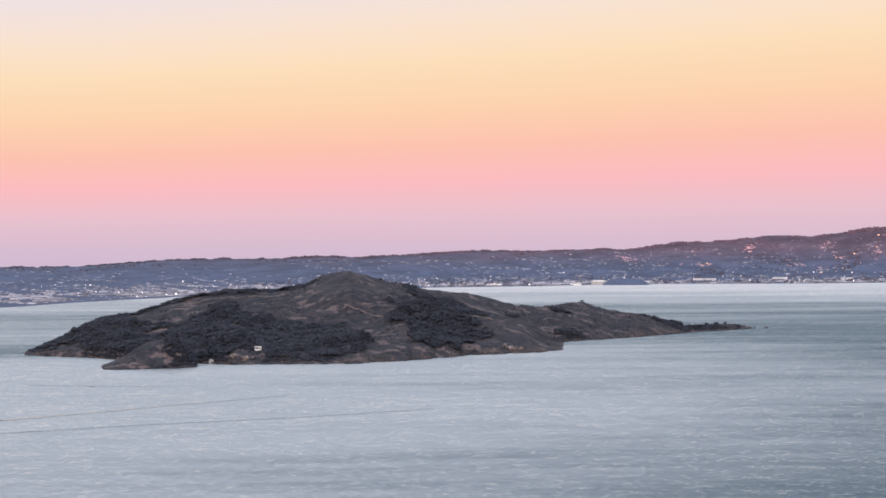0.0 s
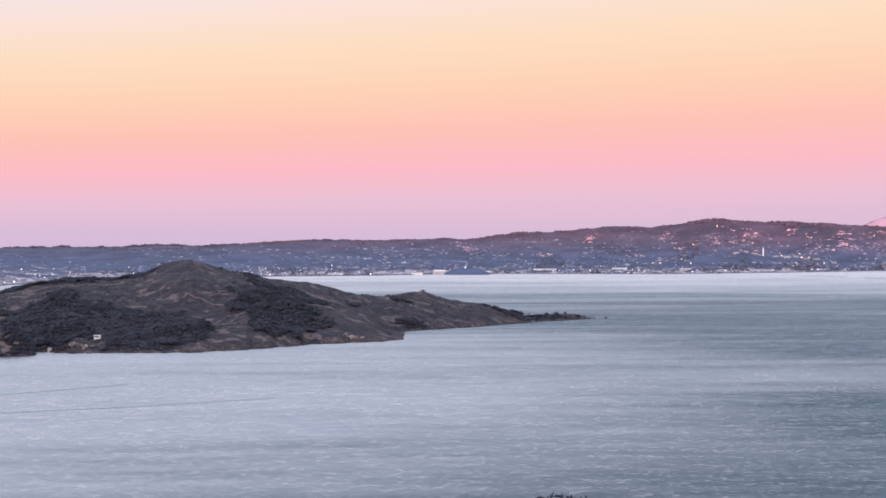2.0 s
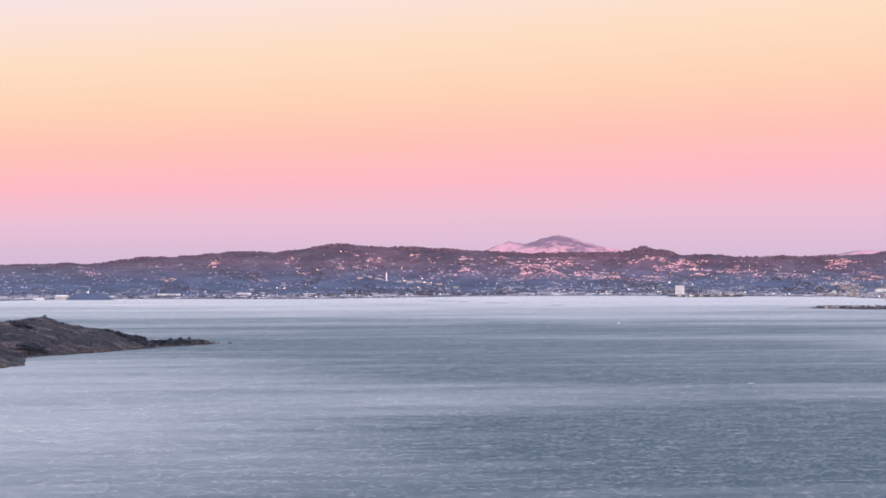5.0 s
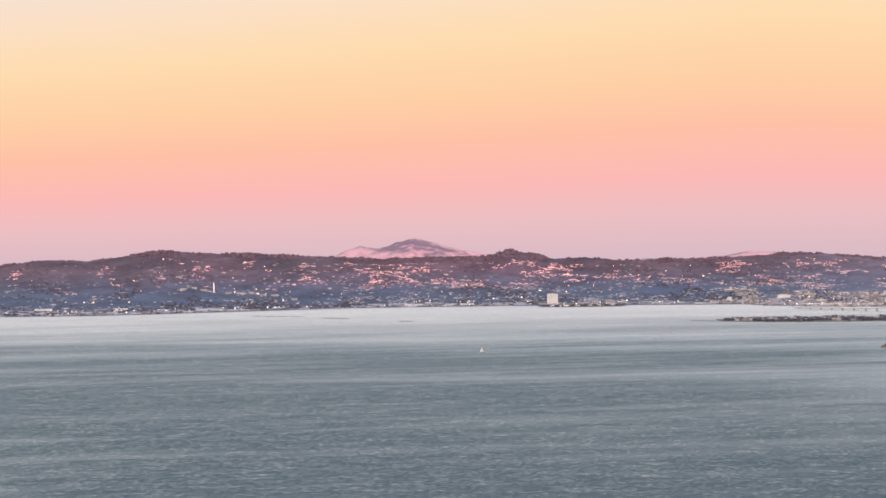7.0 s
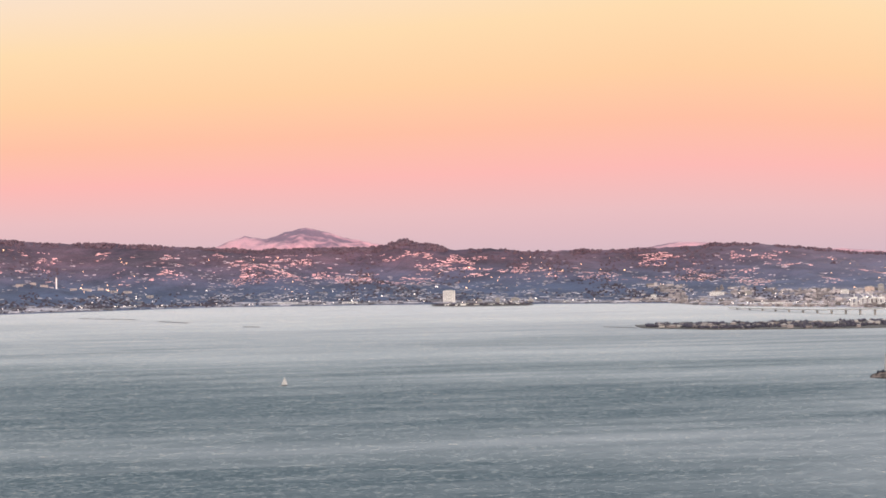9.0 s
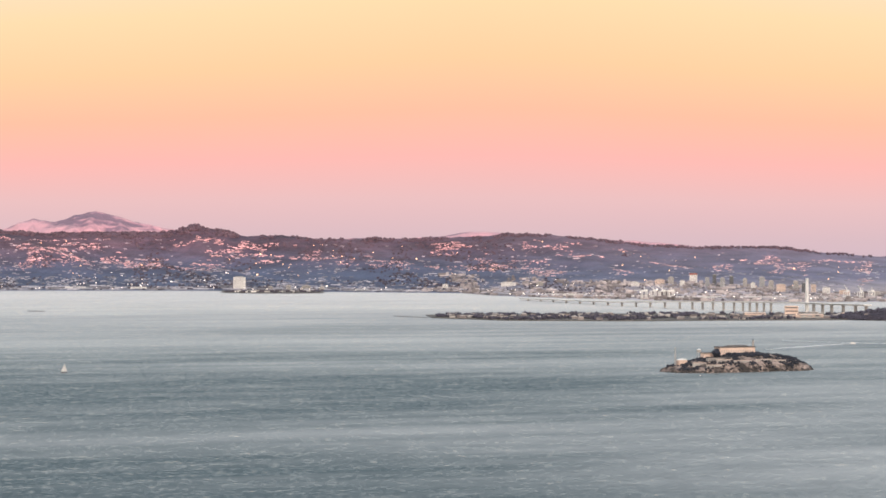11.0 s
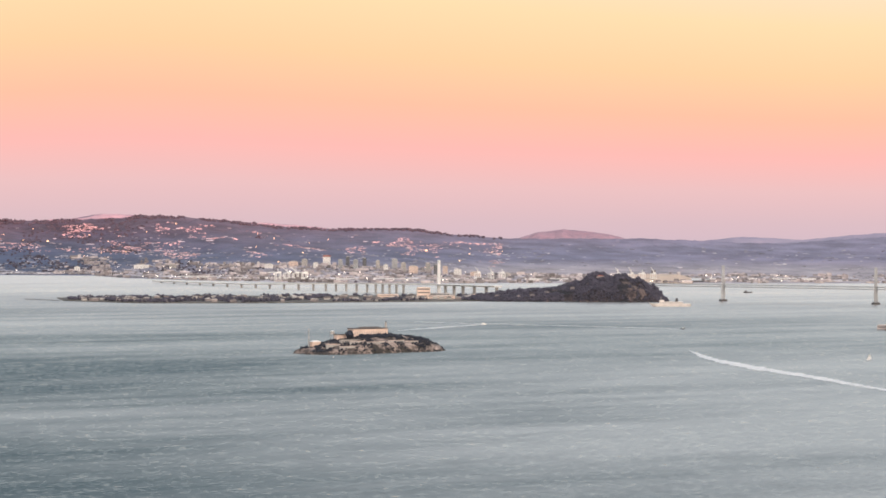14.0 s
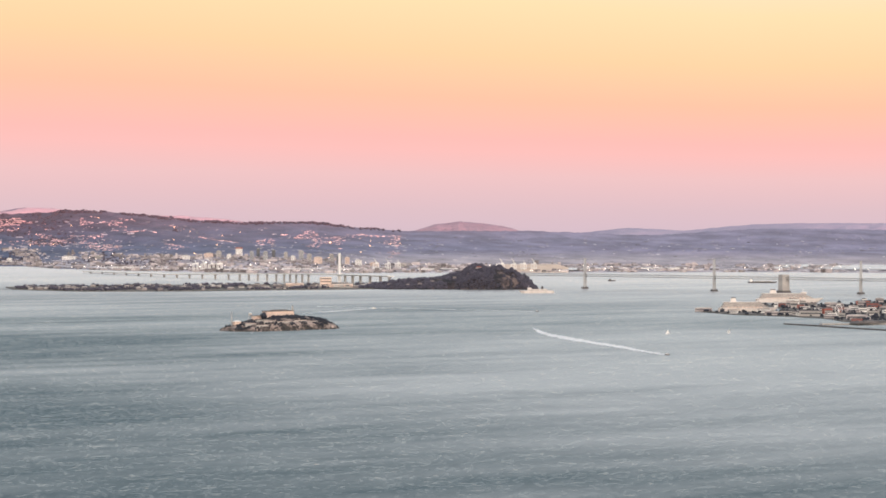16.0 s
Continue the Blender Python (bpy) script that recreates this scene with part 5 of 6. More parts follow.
part("roof", box(-35 * MM, 35 * MM, -7 * MM, 7 * MM, 9 * MM, 10.2 * MM), M["dark"], t)
for k in range(11):
    part("window", box((-31 + k * 5.7) * MM, (-28 + k * 5.7) * MM, -6.4 * MM, -5.8 * MM, 2 * MM, 6.5 * MM), M["glass"], t)
crown = clumps(np.array([list(al_put(-61, -26, 40).translation)]) / KM, np.array([12.0]), 108, 0.9, 0.3, True)
t = thing("round_tree", "round dark cypress beside the prison block", "tree", pose(0, 0, 0))
ob = new("crown", from_arrays("crown", crown[0], crown[1], M["wood"]))
ob.parent = t
part("trunk", beam(al_put(-61, -26, 28).translation, al_put(-61, -26, 40).translation, 2 * MM), M["dark"], t)

# ---- bridges ----
def lerp(a, b, q):
    return tuple(a[k] + (b[k] - a[k]) * q for k in range(len(a)))


def P3(x, y, z):
    """Kilometres and real metres of height to model space."""
    return Vector((x * KM, y * KM, z * MM))


def add_deck(bm, a, b, width, thick):
    """A straight deck girder from a to b (model space)."""
    d = (b - a).normalized()
    side = d.cross(Vector((0, 0, 1))).normalized() * width / 2
    dn = Vector((0, 0, -thick))
    q = [bm.verts.new(p) for p in (a - side, a + side, b + side, b - side, a - side * 0.8 + dn, a + side * 0.8 + dn, b + side * 0.8 + dn, b - side * 0.8 + dn)]
    for f in ((0, 1, 2, 3), (7, 6, 5, 4), (0, 4, 5, 1), (1, 5, 6, 2), (2, 6, 7, 3), (3, 7, 4, 0)):
        bm.faces.new([q[k] for k in f])


# the white eastern span: long viaduct and single-tower suspension span
vi = [(6.45, 13.1, 13), (6.30, 11.7, 22), (6.33, 11.0, 38), (6.365, 10.56, 46), (6.37, 10.25, 49), (6.36, 9.95, 52), (6.27, 9.60, 55), (6.22, 9.25, 58)]
t = thing("east_bridge_span", "white concrete viaduct and single-tower suspension span", "bridge", pose(0, 0, 0))
for k in range(len(vi) - 1):
    bm = bmesh.new()
    add_deck(bm, P3(*vi[k]), P3(*vi[k + 1]), 40 * MM, 6.5 * MM)
    part("deck", bm, M["white"], t)
seg = []
for k in range(0, 4):
    n_ = 7 if k == 0 else 5
    seg += [lerp(vi[k], vi[k + 1], (j + 0.5) / n_) for j in range(n_)]
for x, y, z in seg:
    part("pier", box(x * KM - 3.2 * MM, x * KM + 3.2 * MM, y * KM - 5 * MM, y * KM + 5 * MM, -0.1, (z - 5) * MM, -0.15), M["concrete"], t)
for k, q in ((5, 0.25), (5, 0.6), (5, 0.95), (6, 0.3), (6, 0.65), (6, 0.95)):
    x, y, z = lerp(vi[k], vi[k + 1], q)
    part("pier", box(x * KM - 4 * MM, x * KM + 4 * MM, y * KM - 6 * MM, y * KM + 6 * MM, -0.1, (z - 5) * MM, -0.1), M["concrete"], t)
tx, ty = 6.37, 9.97
part("tower", box(tx * KM - 7.5 * MM, tx * KM + 7.5 * MM, ty * KM - 7 * MM, ty * KM + 7 * MM, -0.1, 163 * MM, 0.35), M["white"], t, "tall white steel tower")
for sx in (-15, 15):
    for end, n_ in (((6.37, 10.30, 52), 9), ((6.29, 9.70, 56), 7)):
        top = Vector((tx * KM + sx * 0.3 * MM, ty * KM, 160 * MM))
        low = P3(*end) + Vector((sx * MM, 0, 0))
        part("main_cable", beam(top, low, 1.7 * MM), M["concrete"], t)
        for j in range(1, n_):
            c = top.lerp(low, j / n_)
            part("hanger", beam(c, Vector((c.x, c.y, 53 * MM)), 0.7 * MM), M["steel"], t)

# the grey western span with its towers and central anchorage
WT = [(6.905, 8.54), (7.16, 7.86), (7.29, 7.51), (7.43, 7.14)]
t = thing("west_bridge_span", "grey steel double-deck suspension bridge with tall towers", "bridge", pose(0, 0, 0))
line = [(6.72, 8.98), *WT, (7.85, 6.0)]
for k in range(len(line) - 1):
    for z, th in ((74, 3.5), (64, 3.0)):
        bm = bmesh.new()
        add_deck(bm, P3(*line[k], z), P3(*line[k + 1], z), 20 * MM, th * MM)
        part("deck", bm, M["steel"], t)
    for q in np.linspace(0.0, 1, 22)[:-1]:
        a_, b_ = P3(*lerp(line[k], line[k + 1], q), 72), P3(*lerp(line[k], line[k + 1], q + 1 / 42), 64)
        part("truss_bar", beam(a_, b_, 1.1 * MM, None, 4), M["steel"], t)


def bridge_tower(x, y, parent):
    """Two tapering legs, cross struts and a wide pier under them."""
    foot = part("pier", box(x * KM - 17 * MM, x * KM + 17 * MM, y * KM - 11 * MM, y * KM + 11 * MM, -0.2, 9 * MM, 0.15), M["dark"], parent)
    for s in (-1, 1):
        off = Vector((s * 9.5 * MM * 0.94, s * 9.5 * MM * 0.34, 0))
        leg = beam(P3(x, y, 8) + off, P3(x, y, 154) + off * 0.75, 9.5 * MM, 6.0 * MM, 4)
        part("tower_leg", leg, M["steel"], foot)
    for z0, z1 in ((20, 60), (60, 20), (80, 112), (112, 80), (116, 146), (146, 116)):
        off = Vector((9 * MM, 3.2 * MM, 0))
        part("brace", beam(P3(x, y, z0) - off * 0.9, P3(x, y, z1) + off * 0.9, 2.2 * MM, None, 4), M["steel"], foot)
    for z in (62, 78, 114, 150):
        off = Vector((8.5 * MM, 3.1 * MM, 0))
        part("strut", beam(P3(x, y, z) - off, P3(x, y, z) + off, 3.0 * MM, None, 4), M["steel"], foot)


for k in (0, 1, 3):
    bridge_tower(*WT[k], t)
part("anchorage", box(WT[2][0] * KM - 24 * MM, WT[2][0] * KM + 24 * MM, WT[2][1] * KM - 16 * MM, WT[2][1] * KM + 16 * MM, -0.2, 86 * MM, 0.08, 0.02), M["concrete"], t, "massive concrete central anchorage")
part("anchorage_base", box(WT[2][0] * KM - 29 * MM, WT[2][0] * KM + 29 * MM, WT[2][1] * KM - 20 * MM, WT[2][1] * KM + 20 * MM, -0.2, 10 * MM, 0.05), M["dark"], t)
for k0, k1, z0, z1 in ((0, 1, 154, 154), (1, 2, 154, 80), (2, 3, 80, 154)):
    last = None
    for q in np.linspace(0, 1, 15):
        x, y = lerp(WT[k0], WT[k1], q)
        z = z0 + (z1 - z0) * q - (78 if z0 == z1 else 22) * 4 * q * (1 - q)
        c = P3(x, y, z)
        if last is not None:
            part("cable", beam(last, c, 1.1 * MM, None, 5), M["steel"], t)
        if z > 80:
            part("hanger", beam(c, P3(x, y, 74), 0.4 * MM, None, 4), M["steel"], t)
        last = c
part("cable", beam(P3(*WT[0], 154), P3(6.74, 8.95, 84), 1.1 * MM), M["steel"], t)
part("cable", beam(P3(*WT[3], 154), P3(7.66, 6.5, 80), 1.1 * MM), M["steel"], t)


# ---- vessels ----
def hull(length, beam_, depth, rake=0.12):
    """A hull pointing along +x, with raked bow and squared stern, waterline at z = 0."""
    bm = bmesh.new()
    secs = [(-0.5, 0.80, 1.0), (-0.3, 1.0, 1.0), (0.15, 1.0, 1.0), (0.36, 0.72, 1.06), (0.5, 0.04, 1.18)]
    rings = []
    for q, w, h in secs:
        x = q * length
        xl = x - (rake * length if q > 0.3 else 0) * (q - 0.3) / 0.2
        rings.append([bm.verts.new(p) for p in ((xl, -beam_ / 2 * w * 0.8, -0.25 * depth), (x, -beam_ / 2 * w, depth * h), (x, beam_ / 2 * w, depth * h), (xl, beam_ / 2 * w * 0.8, -0.25 * depth))])
    for a, b in zip(rings, rings[1:]):
        for k in range(4):
            bm.faces.new((a[k], a[(k + 1) % 4], b[(k + 1) % 4], b[k]))
    bm.faces.new(rings[0][::-1])
    bm.faces.new(rings[-1])
    bmesh.ops.recalc_face_normals(bm, faces=bm.faces)
    return bm


def cruise_ship(x, y, turn, length, label):
    t = thing("cruise_ship", label, "ship", pose(x * KM, y * KM, 0, 0, 0, turn), "ships at the piers")
    L = length * MM
    part("hull", hull(L, 32 * MM, 16 * MM), M["ship"], t)
    for k in range(5):
        z = (16 + k * 4) * MM
        house = part("deck_house", box(-L * (0.46 - k * 0.012), L * (0.34 - k * 0.03), -14 * MM, 14 * MM, z, z + 2.0 * MM), M["ship"], t)
        part("balcony_band", box(-L * (0.45 - k * 0.012), L * (0.33 - k * 0.03), -13.0 * MM, 13.0 * MM, z + 2.0 * MM, z + 4 * MM), M["dark"], house)
    part("top_deck", box(-L * 0.42, L * 0.24, -13.5 * MM, 13.5 * MM, 36 * MM, 38 * MM), M["ship"], t)
    funnel = part("funnel", box(-L * 0.30, -L * 0.20, -5 * MM, 5 * MM, 38 * MM, 52 * MM, 0.3), M["ship"], t)
    part("funnel_top", box(-L * 0.288, -L * 0.212, -3.8 * MM, 3.8 * MM, 52 * MM, 55 * MM), M["dark"], funnel)
    part("bridge_house", box(L * 0.16, L * 0.24, -15 * MM, 15 * MM, 38 * MM, 44 * MM, 0.1), M["ship"], t)
    part("mast", beam((L * 0.19, 0, 44 * MM), (L * 0.19, 0, 58 * MM), 1.5 * MM), M["ship"], t)
    for k in range(10):
        xk = -L * 0.36 + k * L * 0.06
        part("lifeboat", box(xk, xk + L * 0.042, -16 * MM, -13.8 * MM, 17 * MM, 20.5 * MM, 0.3), M["cream"], t)


cruise_ship(5.43, 5.665, -32, 225, "large white cruise ship moored at a pier")
cruise_ship(6.33, 6.42, -32, 285, "longer white ship moored behind the piers")

t = thing("ferry_ship", "white passenger ship with dark funnel under way", "ship", pose(6.22 * KM, 8.03 * KM, 0, 0, 0, 152))
part("hull", hull(168 * MM, 24 * MM, 12 * MM), M["ship"], t)
part("deck_house", box(-55 * MM, 40 * MM, -9 * MM, 9 * MM, 12 * MM, 19 * MM, 0.03), M["ship"], t)
part("window_band", box(-54 * MM, 39 * MM, -9.3 * MM, 9.3 * MM, 14 * MM, 15.6 * MM), M["glass"], t)
part("bridge_house", box(22 * MM, 40 * MM, -9 * MM, 9 * MM, 19 * MM, 26 * MM, 0.1), M["ship"], t)
part("funnel", box(-34 * MM, -24 * MM, -4 * MM, 4 * MM, 19 * MM, 33 * MM, 0.2), M["dark"], t)
part("mast", beam((34 * MM, 0, 26 * MM), (34 * MM, 0, 38 * MM), 1.2 * MM), M["ship"], t)

t = thing("barge", "long dark cargo barge with pale load", "ship", pose(8.47 * KM, 8.97 * KM, 0, 0, 0, -30))
part("hull", hull(165 * MM, 26 * MM, 7 * MM), M["dark"], t)
for k in range(6):
    part("cargo", box((-60 + k * 18) * MM, (-46 + k * 18) * MM, -8 * MM, 8 * MM, 7 * MM, (10 + (k % 3)) * MM), M["concrete"], t)
part("wheelhouse", box(-74 * MM, -62 * MM, -8 * MM, 8 * MM, 7 * MM, 20 * MM), M["white"], t)
t = thing("barge", "small dark barge at anchor", "ship", pose(8.0 * KM, 9.7 * KM, 0, 0, 0, -30))
part("hull", hull(46 * MM, 14 * MM, 6 * MM), M["dark"], t)
part("wheelhouse", box(-16 * MM, -6 * MM, -4 * MM, 4 * MM, 6 * MM, 12 * MM), M["dark"], t)


def sailboat(x, y, turn, size, label):
    t = thing("sailboat", label, "boat", pose(x * KM, y * KM, 0, 0, 0, turn), "sailing boats")
    s = size * MM
    part("hull", hull(s * 0.95, s * 0.28, s * 0.09), M["white" if size < 17 else "dark"], t)
    mast = part("mast", beam((s * 0.06, 0, 0), (s * 0.06, 0, s * 1.28), s * 0.02), M["steel"], t)
    for name, base, lean in (("mainsail", -0.42, 0.04), ("jib", 0.46, 0.05)):
        bm = bmesh.new()
        rows_ = []
        for q in np.linspace(0, 1, 6):
            z = s * (0.17 + 1.05 * q)
            foot = s * (0.06 + (base - 0.06) * (1 - q))
            belly = s * lean * math.sin(math.pi * min(q + 0.15, 1))
            rows_.append([bm.verts.new((s * 0.06, 0, z)), bm.verts.new(((s * 0.06 + foot) / 2, belly, z)), bm.verts.new((foot, belly * 0.6, z))])
        for a_, b_ in zip(rows_, rows_[1:]):
            for k in range(2):
                bm.faces.new((a_[k], a_[k + 1], b_[k + 1], b_[k]))
        bmesh.ops.solidify(bm, geom=bm.faces[:], thickness=s * 0.012)
        part(name, bm, M["white"], t)
    part("boom", beam((s * 0.06, 0, s * 0.16), (-s * 0.42, 0, s * 0.15), s * 0.018), M["steel"], mast)


sailboat(1.644, 5.75, -2, 17.5, "small sailing boat with white sails, alone on the bay")
sailboat(3.995, 4.407, -25, 13, "dark-hulled sailing boat with white sails off the piers")
sailboat(4.197, 4.363, -28, 12, "slim sailing boat with white sails off the piers")


def motorboat(x, y, turn, size, label):
    t = thing("motorboat", label, "boat", pose(x * KM, y * KM, 0, 0, 0, turn), "motor boats")
    s = size * MM
    part("hull", hull(s, s * 0.3, s * 0.13), M["dark" if size < 20 else "white"], t)
    part("cabin", box(-s * 0.25, s * 0.15, -s * 0.1, s * 0.1, s * 0.12, s * 0.27, 0.2), M["white"], t)
    part("windscreen", box(s * 0.05, s * 0.16, -s * 0.09, s * 0.09, s * 0.18, s * 0.25), M["glass"], t)


motorboat(3.235, 3.495, -72, 16, "dark speedboat trailing a long white wake")
motorboat(4.45, 6.70, -25, 20, "white launch trailing a thin wake")
motorboat(4.79, 6.115, -70, 16, "small dark launch with a thin wake")
motorboat(-2.81, -0.23, 170, 9, "small dark boat off the large island")
motorboat(2.97, 5.10, 20, 7, "small dark boat below the rocky island")


def wake(pts, w0, w1, label, mat="wake"):
    """A foam trail lying on the water, frayed at its edges."""
    g = np.random.default_rng(len(pts) * 7 + int(w1))
    p = np.array(pts, float)
    k = np.linspace(0, len(p) - 1, 90)
    x, y = np.interp(k, range(len(p)), p[:, 0]), np.interp(k, range(len(p)), p[:, 1])
    d = np.stack([np.gradient(x), np.gradient(y)], -1)
    d /= np.linalg.norm(d, axis=1)[:, None]
    w = np.interp(np.linspace(0, 1, 90), [0, 0.6, 0.85, 1], [w0, w1, w1 * 0.5, w1 * 0.04])[:, None] / 1000 * (0.65 + 0.7 * g.random((90, 2)))
    e0 = np.stack([x - d[:, 1] * w[:, 0], y + d[:, 0] * w[:, 0]], -1)
    e1 = np.stack([x + d[:, 1] * w[:, 1], y - d[:, 0] * w[:, 1]], -1)
    X = np.stack([e0[:, 0], x, e1[:, 0]])
    Y = np.stack([e0[:, 1], y, e1[:, 1]])
    z = np.full(X.shape, 0.0004)
    z[1] += 0.0006
    tagged(new("wake", sheet("wake", X, Y, z, M[mat])), label, "foam", kind="stuff")


wake([(3.235, 3.50), (3.30, 3.67), (3.40, 3.90), (3.475, 4.10), (3.58, 4.36), (3.707, 4.636), (3.92, 4.98)], 8, 26, "long white foam trail behind the speedboat")
wake([(4.44, 6.705), (4.2, 6.56), (3.946, 6.40)], 8, 18, "thin white foam trail behind the launch")
wake([(4.78, 6.12), (4.70, 6.30), (4.588, 6.571), (4.5, 6.75), (4.38, 7.0)], 6, 14, "faint foam trail behind the small launch")

wake([(-2.838, -1.652), (-2.622, -1.484), (-2.365, -1.333), (-2.107, -1.118)], 2.5, 2.5, "old straight boat track on the water", "line")
wake([(-2.877, -1.328), (-2.735, -1.132), (-2.603, -0.931), (-2.458, -0.747), (-2.380, -0.625)], 16, 5, "pale curved slick left by a boat", "line")
wake([(-2.959, -0.123), (-2.797, -0.210), (-2.640, -0.252)], 4, 4, "faint boat track near the island", "line")

# ---- the city's northern piers ----
shore = [(5.284, 5.764), (5.20, 5.48), (5.25, 5.25), (5.24, 5.05), (5.10, 4.82), (5.12, 4.60), (5.2, 4.2), (6.6, 4.2), (7.6, 5.6), (7.3, 6.6), (6.9, 6.25), (6.6, 6.32), (6.4, 6.05), (6.0, 6.22), (5.6, 5.60)]
bm = bmesh.new()
lo = [bm.verts.new((x * KM, y * KM, -0.1)) for x, y in shore]
hi = [bm.verts.new((x * KM, y * KM, 3.2 * MM)) for x, y in shore]
bm.faces.new(hi)
for k in range(len(shore)):
    bm.faces.new((lo[k], lo[(k + 1) % len(shore)], hi[(k + 1) % len(shore)], hi[k]))
bmesh.ops.recalc_face_normals(bm, faces=bm.faces)
tagged(part("ground_waterfront", bm, M["ground"]), "flat city waterfront with dark pier edges", "ground", kind="structure")
t = thing("breakwater", "long dark curved breakwater before the city piers", "breakwater", pose(0, 0, 0))
brk = [(4.780, 4.755), (4.767, 4.603), (4.739, 4.419), (4.724, 4.234), (4.75, 4.0)]
for a_, b_ in zip(brk, brk[1:]):
    bm = bmesh.new()
    add_deck(bm, P3(*a_, 4), P3(*b_, 4), 10 * MM, 7 * MM)
    part("wall", bm, M["dark"], t)
t = thing("pier_shed", "low dark pier standing out into the water", "pier", pose(0, 0, 0))
bm = bmesh.new()
add_deck(bm, P3(4.85, 4.66, 5), P3(5.12, 4.55, 5), 26 * MM, 8 * MM)
part("deck", bm, M["concrete"], t)
part("shed", box(4.93 * KM, 5.08 * KM, 4.57 * KM, 4.61 * KM, 5 * MM, 13 * MM, 0.1), M["dark"], t)


def inside(x, y, poly):
    odd = False
    for (x0, y0), (x1, y1) in zip(poly, poly[1:] + poly[:1]):
        if (y0 > y) != (y1 > y) and x < (x1 - x0) * (y - y0) / (y1 - y0) + x0:
            odd = not odd
    return odd


g = np.random.default_rng(131)
count = 0
while count < 250:
    x, y = g.uniform(5.1, 7.3), g.uniform(4.4, 6.4)
    if not inside(x, y, shore) or not inside(x + 0.03, y - 0.03, shore) or (abs(x - 5.44) < 0.14 and abs(y - 5.66) < 0.10):
        continue
    count += 1
    w, d_, h = g.gamma(2.5, 11) + 8, g.uniform(9, 20), g.gamma(3, 2.6) + 4
    kind = g.integers(0, 4)
    t = thing("waterfront_building", ("pale flat-roofed", "dark-roofed white", "grey", "brick-red")[kind] + " low building on the waterfront", "building",
              pose(x * KM, y * KM, 3.2 * MM, 0, 0, -40 + g.normal(0, 8)), "waterfront buildings")
    part("wall", box(-w / 2 * MM, w / 2 * MM, -d_ / 2 * MM, d_ / 2 * MM, -0.02, h * MM, 0, 0.004), M[("shed", "white", "concrete", "red")[kind]], t)
    part("roof", box(-(w / 2 + 0.8) * MM, (w / 2 + 0.8) * MM, -(d_ / 2 + 0.8) * MM, (d_ / 2 + 0.8) * MM, h * MM, (h + 2.5) * MM, 0.35), M[("concrete", "dark", "dark", "dark")[kind]], t)
    part("window_band", box(-w * 0.46 * MM, w * 0.46 * MM, -(d_ / 2 + 0.3) * MM, -d_ * 0.4 * MM, h * 0.4 * MM, h * 0.7 * MM), M["glass"], t)
q = g.uniform(size=(2200, 2)) * (2.2, 2.0) + (5.1, 4.3)
q = np.array([p_ for p_ in q if inside(p_[0], p_[1], shore)])
v, f = clumps(np.stack([q[:, 0], q[:, 1], np.full(len(q), 0.005)], -1), g.uniform(3, 7.5, len(q)), 133, 0.95, 0.4)
stuff("waterfront_trees", v, f, M["wood"], "dark street trees along the waterfront", "trees")
t = thing("ferris_wheel", "white observation wheel on the waterfront", "ferris wheel", pose(5.33 * KM, 5.08 * KM, 3.2 * MM, 0, 0, 8))
bm = bmesh.new()
ring = [(20 * MM * math.cos(a_), 0, 25 * MM + 20 * MM * math.sin(a_)) for a_ in np.linspace(0, 2 * math.pi, 29)]
for a_, b_ in zip(ring, ring[1:]):
    add_beam(bm, a_, b_, 1.6 * MM, None, 4)
rim = part("rim", bm, M["white"], t)
for k in range(0, 28, 2):
    part("spoke", beam((0, 0, 25 * MM), ring[k], 0.7 * MM, None, 4), M["white"], t)
    part("cabin", box(ring[k][0] - 1.4 * MM, ring[k][0] + 1.4 * MM, -1.4 * MM, 1.4 * MM, ring[k][2] - 3.4 * MM, ring[k][2] - 0.6 * MM, 0.1), M["white"], rim)
for sx in (-1, 1):
    for sy in (-1, 1):
        part("leg", beam((sx * 9 * MM, sy * 4 * MM, 0), (0, sy * 2 * MM, 25 * MM), 1.5 * MM), M["white"], t)

# ---- details on the large island ----
def isle_pose(a, r, turn=0.0, lift=0.0):
    x, y = polar_west(a, r)
    return pose(x * KM, y * KM, float(isle_height(np.array([a]), np.array([r]))[0]) * KM + lift * MM, 0, 0, -a + turn)


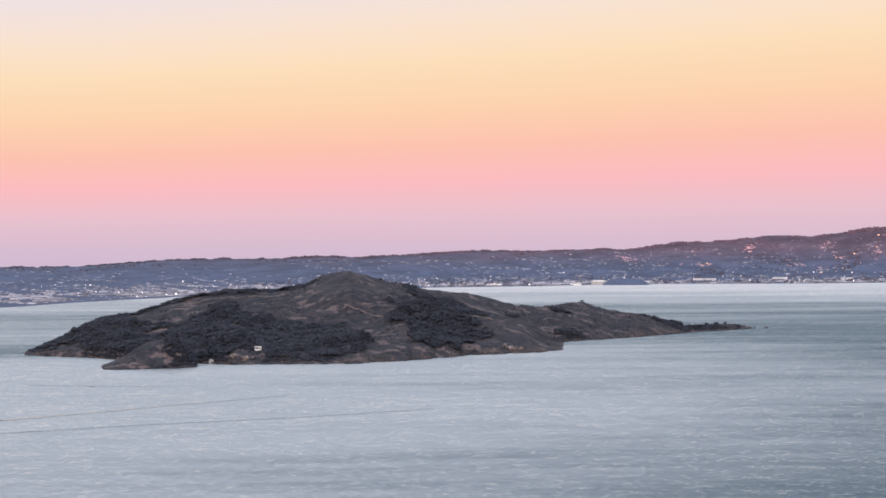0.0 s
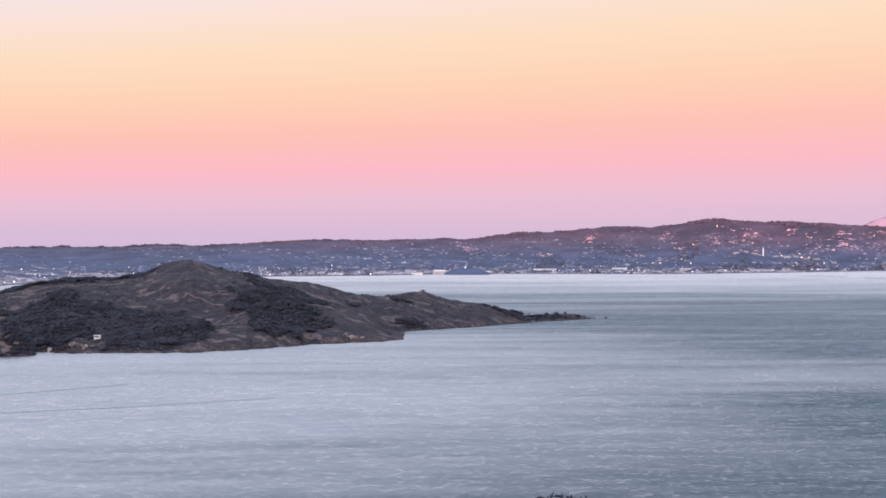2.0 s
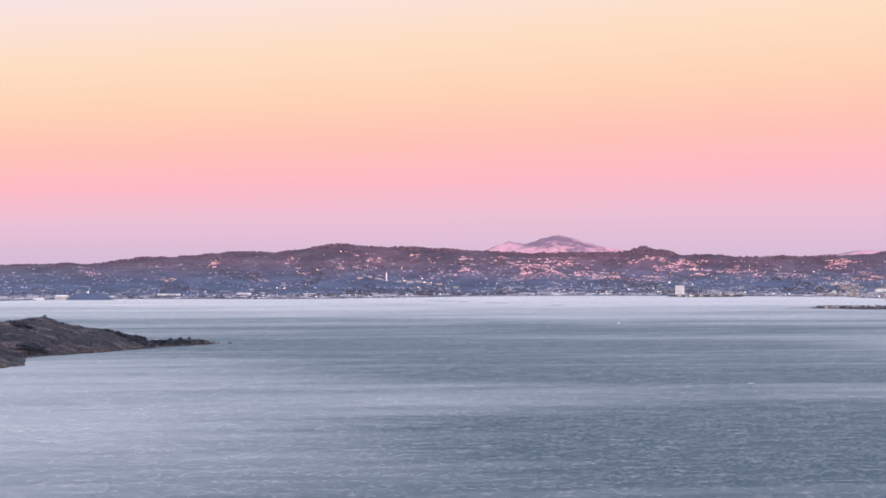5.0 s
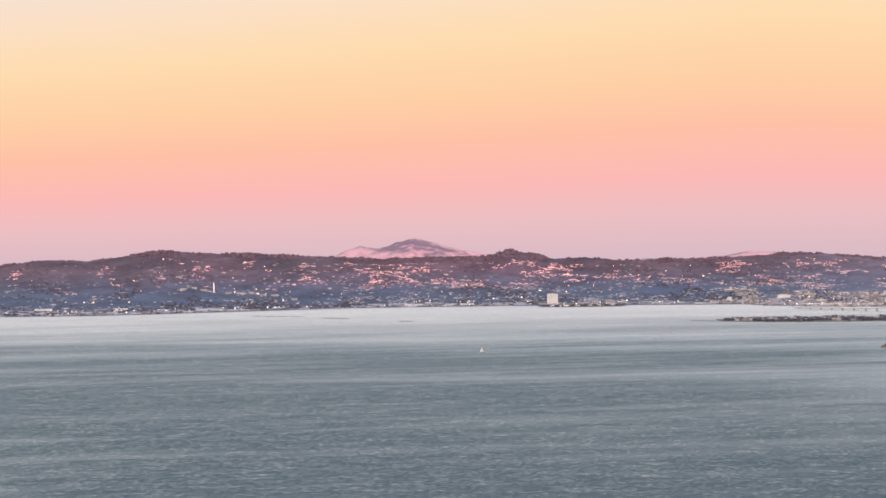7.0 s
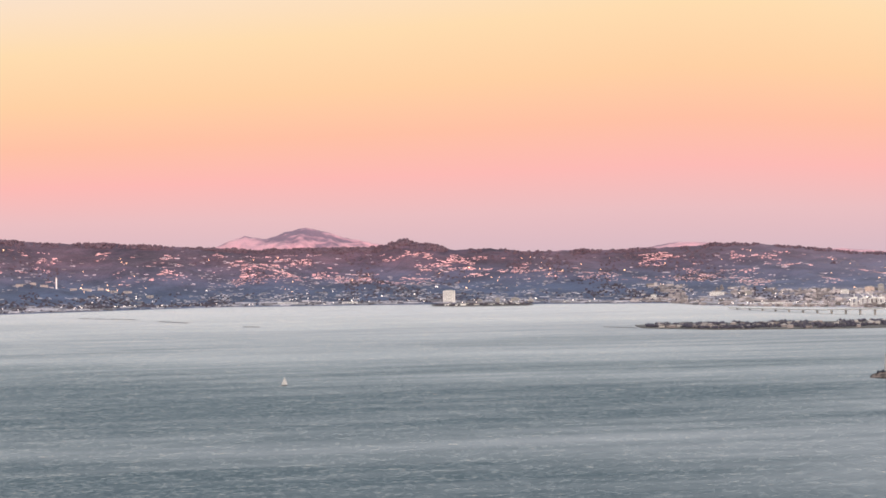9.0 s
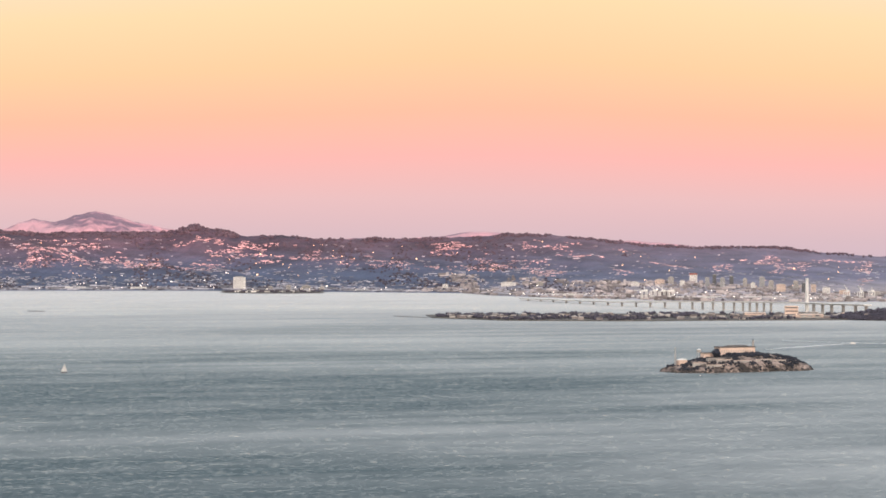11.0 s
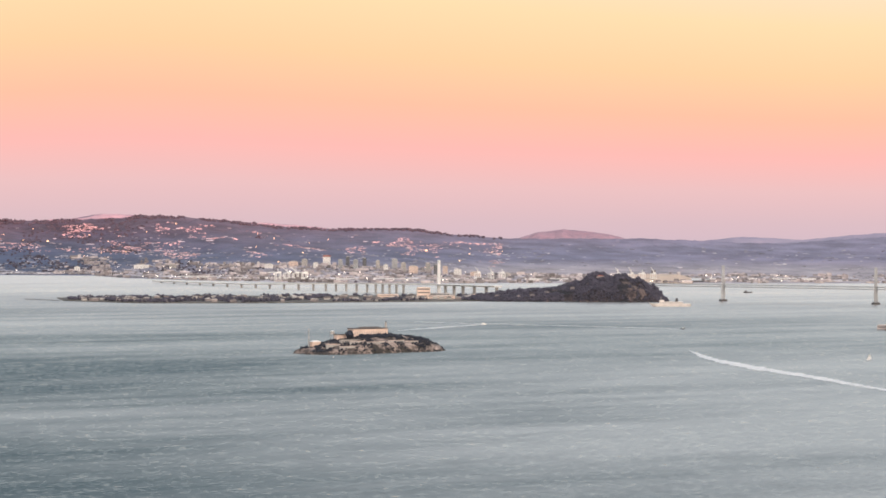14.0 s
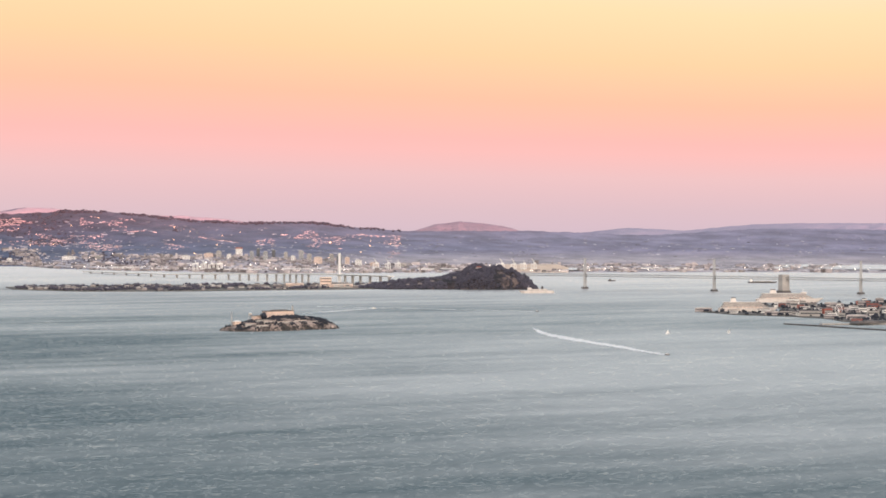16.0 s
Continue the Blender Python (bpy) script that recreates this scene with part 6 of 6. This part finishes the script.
t = thing("white_house", "small white flat-roofed house above the cove", "house", isle_pose(-2.2, 6.79))
part("wall", box(-9 * MM, 9 * MM, -5 * MM, 5 * MM, -6 * MM, 9 * MM), M["white"], t)
part("roof", box(-9.6 * MM, 9.6 * MM, -5.6 * MM, 5.6 * MM, 9 * MM, 10.5 * MM), M["white"], t)
part("window_band", box(-7 * MM, 7 * MM, -5.3 * MM, -4.8 * MM, 4 * MM, 6.5 * MM), M["glass"], t)
for a_, r_ in ((-3.25, 6.70), (7.55, 9.2)):
    t = thing("cove_house", "low pale house near the island's shore", "house", isle_pose(a_, r_), "houses on the large island")
    part("wall", box(-6 * MM, 6 * MM, -4 * MM, 4 * MM, -4 * MM, 5 * MM), M["concrete"], t)
    part("roof", box(-6.6 * MM, 6.6 * MM, -4.6 * MM, 4.6 * MM, 5 * MM, 8 * MM, 0.6), M["concrete"], t)
for a_, r_, s_ in ((8.82, 9.36, 7), (8.95, 9.38, 4), (9.2, 9.42, 5), (8.7, 9.34, 6)):
    x, y = polar_west(a_, r_)
    v, f = clumps(np.array([[x, y, 0.0]]), np.array([s_ * 1.3]), int(a_ * 100), 0.8, 0.35, True)
    tagged(new("sea_rock", from_arrays("sea_rock", v, f, M["dark"])), "dark rock off the island's point", "rock", "rocks off the point")
g = np.random.default_rng(141)
for a_, r_, s_ in ((-6.28, 7.55, 11), (6.7, 9.0, 8), (6.85, 9.0, 8), (7.1, 9.1, 9), (7.2, 9.12, 8), (7.3, 9.12, 9), (6.5, 9.0, 6), (5.1, 8.84, 5), (7.9, 9.2, 6), (8.1, 9.22, 6), (8.3, 9.25, 6), (0.55, 8.12, 6)):
    m_ = isle_pose(a_, r_)
    t = thing("shore_tree", "dark wind-shaped tree on the island's ridge", "tree", m_, "single trees on the large island")
    part("trunk", beam((0, 0, -2 * MM), (0, 0, s_ * MM), 0.16 * s_ * MM, 0.08 * s_ * MM), M["dark"], t)
    o_ = g.normal(0, 0.45, (7, 3)) * s_ / 1000
    o_[:, 2] = np.abs(o_[:, 2]) * 0.6 + s_ * 0.8 / 1000
    v, f = clumps(o_, g.uniform(0.4, 0.7, 7) * s_, int(g.integers(1e6)), 0.7, 0.4, True)
    ob = new("crown", from_arrays("crown", v, f, M["wood"]))
    ob.parent = t
